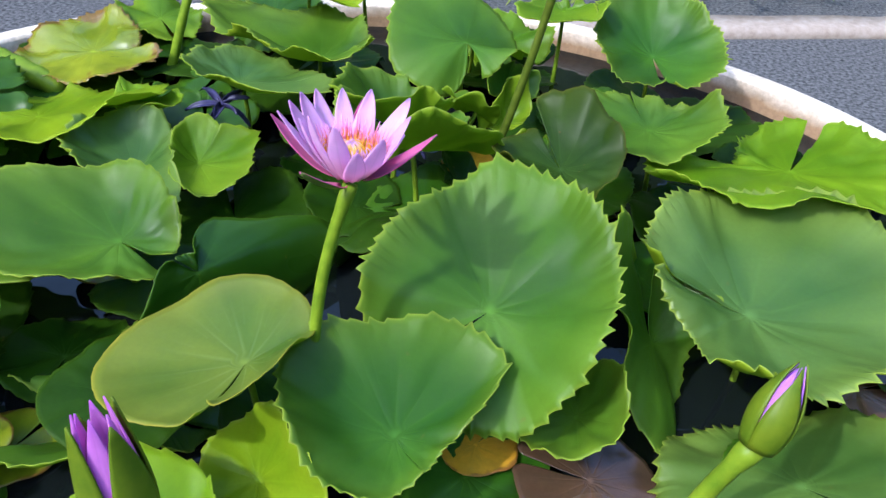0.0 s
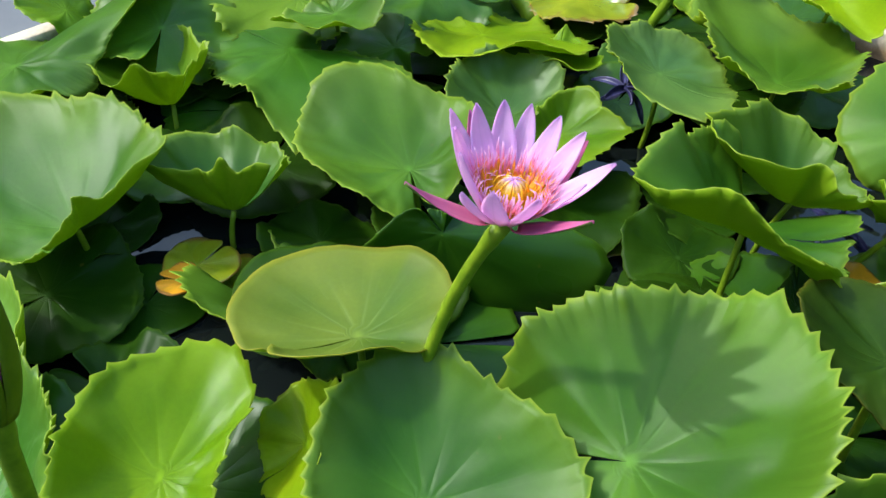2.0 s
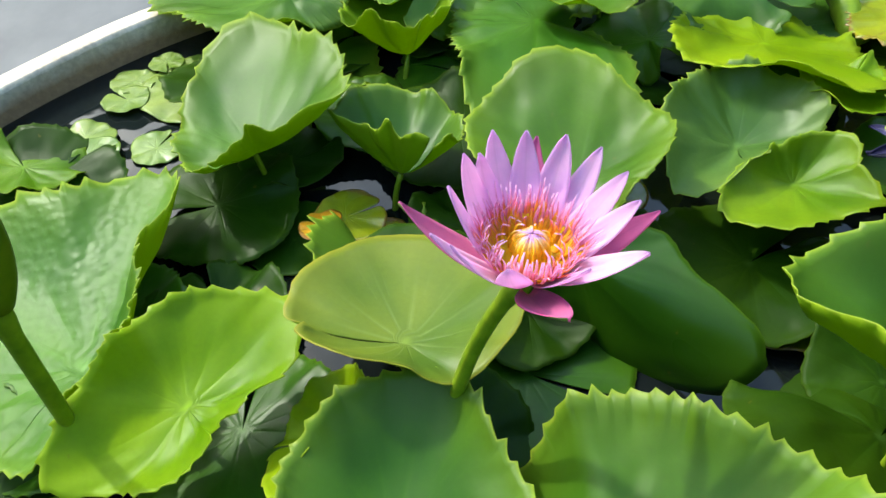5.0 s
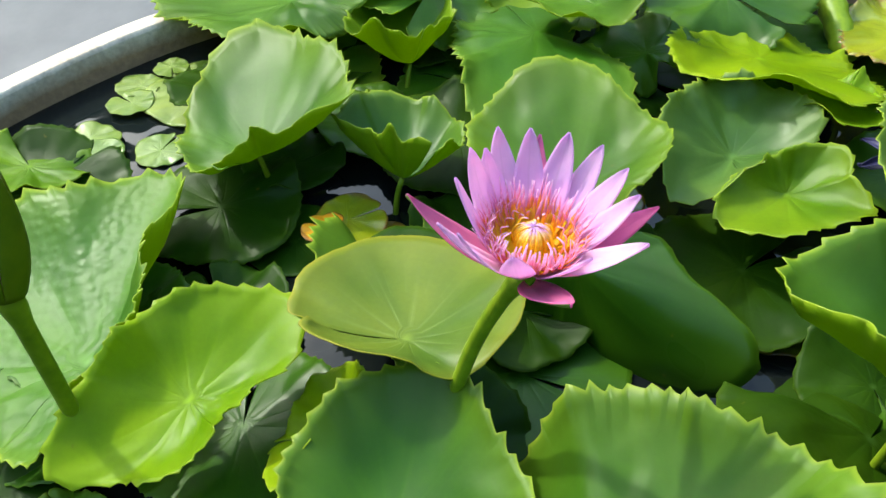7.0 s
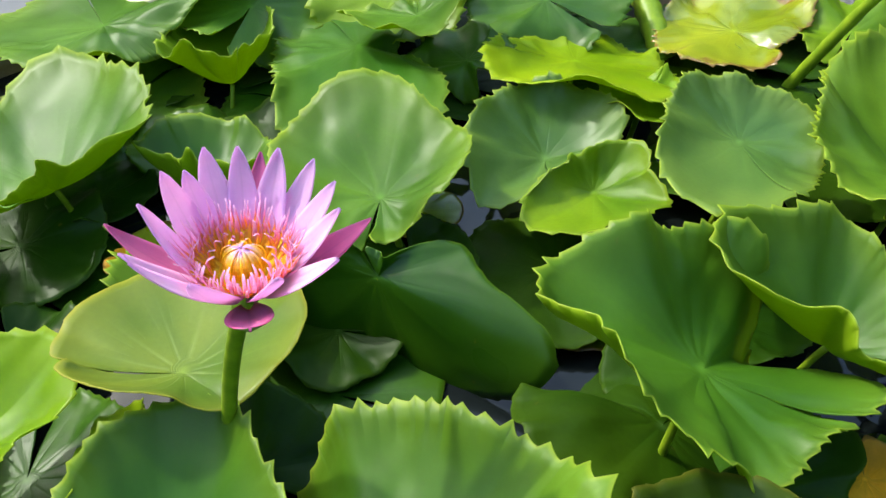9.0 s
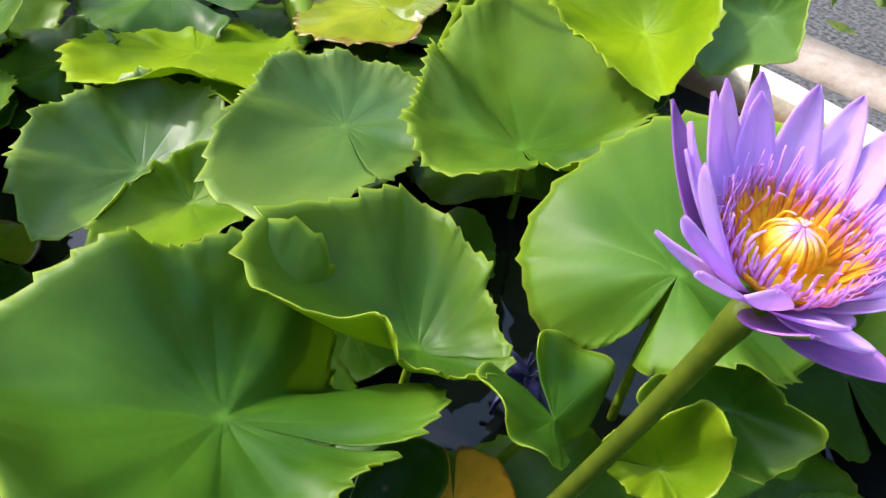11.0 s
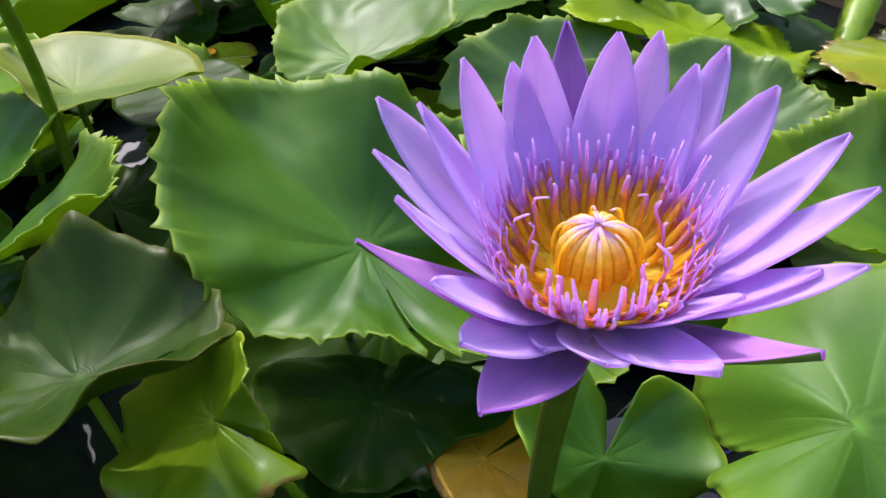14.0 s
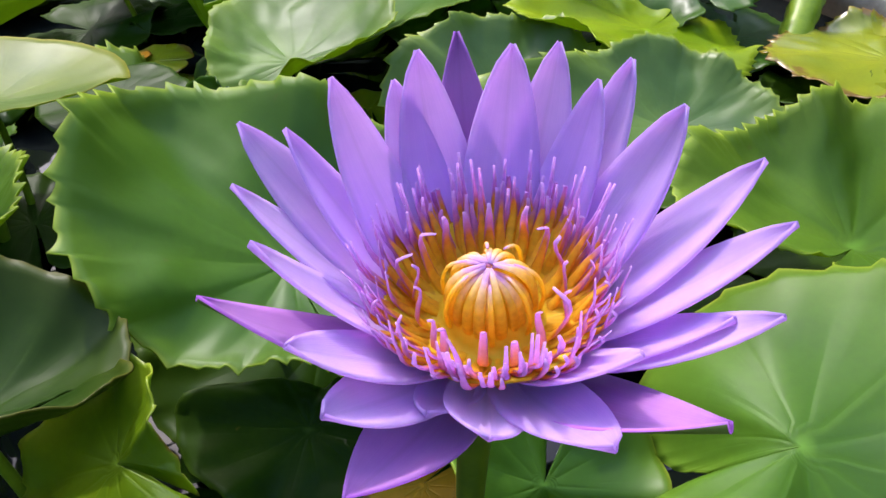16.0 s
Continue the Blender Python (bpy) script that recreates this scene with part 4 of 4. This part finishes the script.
def filament(name, mat, path, width, thick=0.4, sides=6):
    """A flat stamen along points (out, up); width from foot to tip."""
    outs, ups = [q[0] for q in path], [q[1] for q in path]
    bm = bmesh.new()
    uv = bm.loops.layers.uv.new("UVMap")
    pts, wid = [], []
    for k in range(11):
        s = k / 10
        pts.append(Vector((spline(outs, s), 0, spline(ups, s))))
        wid.append(0.5 * spline(width, s))
    rings = []
    for k, (q, w) in enumerate(zip(pts, wid)):
        d = (pts[min(k + 1, 10)] - pts[max(k - 1, 0)]).normalized()
        lift = Vector((-d.z, 0, d.x))
        rings.append([bm.verts.new(q + w * (math.cos(t) * Vector((0, 1, 0)) + thick * math.sin(t) * lift)) for t in (2 * math.pi * i / sides for i in range(sides))])
    for k, (r0, r1) in enumerate(zip(rings, rings[1:])):
        for i in range(sides):
            f = bm.faces.new((r0[i], r0[(i + 1) % sides], r1[(i + 1) % sides], r1[i]))
            for loop, s, side in zip(f.loops, (k, k, k + 1, k + 1), (i, i + 1, i + 1, i)):
                loop[uv].uv = (s / 10, 0.5 + 0.5 * math.sin(2 * math.pi * side / sides))
    f = bm.faces.new(rings[-1])
    for loop in f.loops:
        loop[uv].uv = (1.0, 0.5)
    me = bpy.data.meshes.new(name)
    bm.to_mesh(me)
    bm.free()
    me.materials.append(mat)
    for f in me.polygons:
        f.use_smooth = True
    return me


def aim(az, el, spin=0.0):
    """Axes of a petal that points out at az and up at el (degrees), its inner face towards the flower's axis."""
    a, e = radians(az), radians(el)
    x = Vector((math.cos(a) * math.cos(e), math.sin(a) * math.cos(e), math.sin(e)))
    z = Vector((-math.cos(a) * math.sin(e), -math.sin(a) * math.sin(e), math.cos(e)))
    y = z.cross(x)
    m = Matrix((x, y, z)).transposed().to_4x4()
    return m @ Matrix.Rotation(spin, 4, "X")


def water_lily(name, label, centre, petals, sepals, mat, stem, stem_mat, mats, lean=(0, 0), raised=0.0, scale=1.0, seed=1):
    """petals and sepals: rows of azimuth, elevation, length and width in millimetres."""
    rnd = random.Random(seed)
    flower = tagged(new(name), label, "flower", "water lily flowers")
    flower.location = centre
    for rows, kind in ((petals, "petal"), (sepals, "sepal")):
        for az, el, length, width in rows:
            length, width = length / 1000, width / 1000
            a = radians(az)
            root = 0.003 + 0.7 * raised * (1 if kind == "petal" else 0.3)
            tip = length * Vector((math.cos(radians(el)), 0, math.sin(radians(el)))) - Vector((0.011, 0, root))
            el, length = math.degrees(math.atan2(tip.z, tip.x)), tip.length
            bm = petal_blade(length, 1.12 * width, 0.035 + 0.02 * rnd.random(), (0.06 if kind == "petal" else 0.05) + 0.07 * rnd.random(), 0.25 * rnd.uniform(-1, 1), 0.74 if kind == "petal" else 0.95)
            ob = mesh_object(kind, bm, [mats[2], SEPAL_BACK] if kind == "sepal" else [mat, mat], flower)
            ob.matrix_local = Matrix.Translation((0.011 * math.cos(a), 0.011 * math.sin(a), root)) @ aim(az, el, 0.12 * rnd.uniform(-1, 1))
            solid = ob.modifiers.new("thickness", "SOLIDIFY")
            solid.thickness, solid.offset, solid.material_offset = 0.0007, -1, 1
    face = Matrix.Translation((0, 0.002, raised)) @ Matrix.Rotation(radians(lean[0]), 4, "Z") @ Matrix.Rotation(radians(lean[1]), 4, "Y") @ Matrix.Rotation(radians(-lean[0]), 4, "Z") @ Matrix.Scale(scale, 4)
    slim, broad = (0.0032, 0.0032, 0.0024, 0.0013, 0.0007), (0.0034, 0.0036, 0.0028, 0.0017, 0.0009)
    tall = ((0.0115, 0.009), (0.019, 0.012), (0.0262, 0.021), (0.0302, 0.027), (0.0328, 0.0335))
    mid = ((0.0115, 0.009), (0.018, 0.0112), (0.0245, 0.018), (0.0278, 0.0255), (0.0288, 0.0315))
    low = ((0.0115, 0.009), (0.0172, 0.0105), (0.0222, 0.0155), (0.0248, 0.022), (0.0248, 0.028))
    hook = ((0.0115, 0.009), (0.0158, 0.0112), (0.0188, 0.017), (0.0192, 0.0245), (0.0168, 0.0275))
    for path, width, count in ((tall, slim, 62), (mid, slim, 70), (low, broad, 56), (hook, broad, 18)):
        shapes = []
        for variant in range(3):
            bend = [(r + 0.0008 * i * rnd.uniform(-1, 1), z + 0.0007 * i * rnd.uniform(-1, 1)) for i, (r, z) in enumerate(path)]
            shapes.append(filament("stamen", mats[0], bend, width))
        for k in range(count):
            a = 2 * math.pi * (k + 0.4 * rnd.uniform(-1, 1)) / count + count
            ob = new("stamen", rnd.choice(shapes))
            ob.parent = flower
            ob.matrix_local = face @ Matrix.Rotation(a, 4, "Z") @ Matrix.Translation((0.0115, 0, 0.009)) @ Matrix.Rotation(0.09 * rnd.uniform(-1, 1), 4, "X") @ Matrix.Rotation(0.1 * rnd.uniform(-1, 1), 4, "Y") @ Matrix.Scale(rnd.uniform(0.9, 1.08), 4) @ Matrix.Translation((-0.0115, 0, -0.009))
    # the closed inner stamens form a ribbed dome, with a few loose arcs over it
    rib = filament("inner_stamen", mats[1], ((0.0075, 0.008), (0.0097, 0.012), (0.0104, 0.0175), (0.0092, 0.023), (0.0058, 0.0268), (0.001, 0.0282)), (0.003, 0.0032, 0.0031, 0.0027, 0.0018, 0.001), 0.6, 8)
    arc = filament("inner_stamen", mats[1], ((0.0095, 0.009), (0.0122, 0.0135), (0.0128, 0.0195), (0.011, 0.0252), (0.0084, 0.0278), (0.0058, 0.0292)), (0.0016, 0.0016, 0.0015, 0.0013, 0.001, 0.0006), 0.7)
    for k in range(29):
        ob = new("inner_stamen", rib if k < 22 else arc)
        ob.parent = flower
        a = 2 * math.pi * (k + 0.2 * rnd.uniform(-1, 1)) / 22 if k < 22 else 2 * math.pi * (k + 0.35 * rnd.uniform(-1, 1)) / 7
        ob.matrix_local = face @ Matrix.Rotation(a, 4, "Z") @ Matrix.Scale(rnd.uniform(0.94, 1.03), 4)
    bm = bmesh.new()
    prof = [(0.004, -0.002), (0.009, 0.001), (0.0135, 0.006), (0.021, 0.0105), (0.0262, 0.0185), (0.0254, 0.0188), (0.0202, 0.0125), (0.014, 0.0105), (0.012, 0.012), (0.008, 0.02), (0.005, 0.0245), (0.0003, 0.027)]
    rings = [[bm.verts.new(face @ Vector((r * math.cos(t), r * math.sin(t), z))) for t in (2 * math.pi * k / 20 for k in range(20))] for r, z in prof]
    for r0, r1 in zip(rings, rings[1:]):
        for k in range(20):
            bm.faces.new((r0[k], r0[(k + 1) % 20], r1[(k + 1) % 20], r1[k]))
    mesh_object("receptacle", bm, YELLOW, flower)
    foot, sag, radius = stem
    bm = bmesh.new()
    pts = bent(Vector(foot) - Vector(centre), (0, 0, 0.001), sag, 20)
    tube(bm, pts, [radius * (1.08 - 0.1 * k / 20 + (0.25 if k > 18 else 0)) for k in range(21)], 14)
    mesh_object("stem", bm, stem_mat, flower)
    return flower


water_lily("pink_water_lily", "open pink water lily with yellow stamens above leaves", (-0.032, 0.463, 0.279),
           ((-97, 63, 77, 15), (-135, 64, 78, 15), (-174, 51, 80, 16), (166, 53, 78, 15), (143, 49, 79, 16), (125, 44, 80, 15), (104, 44, 78, 15), (80, 46, 77, 15), (49, 41, 81, 16), (-53, 53, 81, 15), (-75, 50, 74, 14), (24, 48, 70, 14), (-22, 52, 72, 15), (-155, 60, 72, 14)),
           ((-113, 36, 77, 17), (161, 34, 80, 17), (90, 29, 78, 17), (4, 36, 79, 20)),
           PINK, ((-0.052, 0.408, 0.0), (-0.018, -0.006, 0.01), 0.005), STEM, (FILAMENT_PINK, DOME, SEPAL_PINK), (70, 5), 0.011, 0.9, 3)
water_lily("violet_water_lily", "open violet water lily with golden stamens on stem", (0.154, 0.908, 0.303),
           ((-95, 43, 84, 16), (-97, 49, 76, 15), (-107, 59, 80, 16), (-130, 57, 74, 15), (-139, 59, 79, 17), (-171, 59, 79, 17), (175, 57, 81, 15), (158, 58, 75, 15), (154, 54, 82, 15), (130, 55, 79, 17), (112, 47, 82, 17), (96, 44, 82, 15), (82, 39, 67, 14), (80, 39, 77, 13), (56, 46, 63, 14), (42, 35, 64, 17), (18, 37, 54, 16), (-21, 33, 59, 17), (-34, 41, 64, 15), (-60, 46, 70, 14), (-81, 42, 76, 14), (-4, 34, 40, 13)),
           ((-154, 54, 83, 18), (57, 35, 76, 20), (-10, 22, 61, 20), (-49, 39, 77, 19)),
           VIOLET, ((0.08, 0.885, 0.0), (0.004, -0.004, 0.0), 0.0053), STEM_DARK, (FILAMENT_VIOLET, DOME, SEPAL_VIOLET), (-5, 7), 0.012, 0.93, 4)


def lily_bud(name, label, base, tip, radius, gape, core, stem, stem_radius):
    """A closed bud: four green sepals round rolled petals."""
    base, tip = Vector(base), Vector(tip)
    length = (tip - base).length
    turn = (tip - base).to_track_quat("Z", "Y").to_matrix().to_4x4()
    bud = tagged(new(name), label, "bud", "water lily buds")
    bud.location = base

    def shell(r0, span, top, open_by, lean):
        bm = bmesh.new()
        uv = bm.loops.layers.uv.new("UVMap")
        rows, at = [], {}
        for i in range(13):
            s = i / 12
            r = r0 * (0.42 + 0.58 * math.sin(math.pi * min(1, 0.12 + 0.7 * s) ** 0.9)) * (1 - 0.75 * s**2.6) + open_by * s**3
            half = span * (1 - 0.95 * s**3.5)
            row = []
            for j in range(9):
                t = half * (j / 4 - 1) + lean * s
                v = bm.verts.new((r * math.cos(t), r * math.sin(t), length * top * s))
                at[v] = (s, j / 8)
                row.append(v)
            rows.append(row)
        for a, b in zip(rows, rows[1:]):
            for j in range(8):
                f = bm.faces.new((a[j], a[j + 1], b[j + 1], b[j]))
                for loop in f.loops:
                    loop[uv].uv = at[loop.vert]
        return bm

    for k in range(4):
        ob = mesh_object("sepal", shell(radius, 0.775, 1.0 - 0.06 * (k % 2), gape, 0.0), [BUD_GREEN], bud)
        ob.matrix_local = turn @ Matrix.Rotation(k * math.pi / 2 + 0.5, 4, "Z")
        ob.modifiers.new("thickness", "SOLIDIFY").thickness = 0.0012
    for k in range(6):
        ob = mesh_object("petal", shell(radius * 0.84, 0.75, 0.97 + 8 * gape - 0.03 * (k % 3), gape * 0.6, 0.35), [core], bud)
        ob.matrix_local = turn @ Matrix.Rotation(k * math.pi / 3, 4, "Z")
        ob.modifiers.new("thickness", "SOLIDIFY").thickness = 0.0008
    foot, sag = stem
    bm = bmesh.new()
    tube(bm, bent(Vector(foot) - base, turn @ Vector((0, 0, 0.002)), sag, 16), [stem_radius * (1 + (0.3 if k > 14 else 0)) for k in range(17)], 12)
    mesh_object("stem", bm, STEM, bud)
    return bud


lily_bud("purple_bud", "half-open purple water lily bud in green sepals", (-0.091, 0.171, 0.258), (-0.103, 0.188, 0.335), 0.0175, 0.009, MAGENTA, ((-0.118, 0.14, 0.0), (0.0, 0.0, 0.0)), 0.0062)
lily_bud("green_bud", "closed green water lily bud with violet seam", (0.267, 0.318, 0.186), (0.287, 0.342, 0.246), 0.0185, 0.0, SEPAL_VIOLET, ((0.25, 0.335, 0.0), (-0.02, -0.01, 0.0)), 0.007)


# loose plant stems, no reeds, that stand in the water or lie on it
def loose_stem(name, label, a, b, r, mat, sag=(0, 0, 0)):
    bm = bmesh.new()
    tube(bm, bent(a, b, sag, 16), [r * (1.1 - 0.25 * k / 16 + 0.06 * math.sin(3 * k)) for k in range(17)], 12)
    return tagged(mesh_object(name, bm, mat), label, "stem")


loose_stem("water_reed", "tall yellow-green lily stem rising from the water", (-0.452, 1.13, 0.0), (-0.372, 1.215, 0.26), 0.0075, STEM, (0.0, -0.01, 0.0))
loose_stem("water_reed", "thin dark stem leaning behind the yellow one", (-0.47, 1.16, 0.02), (-0.6, 1.4, 0.09), 0.0045, STEM_DARK)
loose_stem("water_reed", "thick spongy yellow-green stem lying over leaves", (-0.80, 1.07, 0.09), (-0.575, 1.035, 0.035), 0.02, STEM, (0, 0, 0.015))


def withered(label, x, y, z, seed):
    rnd = random.Random(seed)
    thing = tagged(new("withered_flower"), label, "flower")
    thing.location = (x, y, z)
    for k in range(9):
        ob = mesh_object("petal", petal_blade(rnd.uniform(0.03, 0.05), 0.011, -0.12, 0.4, 1.2 * rnd.uniform(-1, 1)), WITHERED, thing)
        ob.matrix_local = aim(k * 137.5, rnd.uniform(-45, 35), rnd.uniform(-0.8, 0.8))
        ob.modifiers.new("thickness", "SOLIDIFY").thickness = 0.0008
    return thing


withered("withered dark blue water lily drooping over leaves", -0.28, 0.9, 0.105, 2)
withered("withered dark blue water lily on the water", 0.0, 0.955, 0.045, 6)
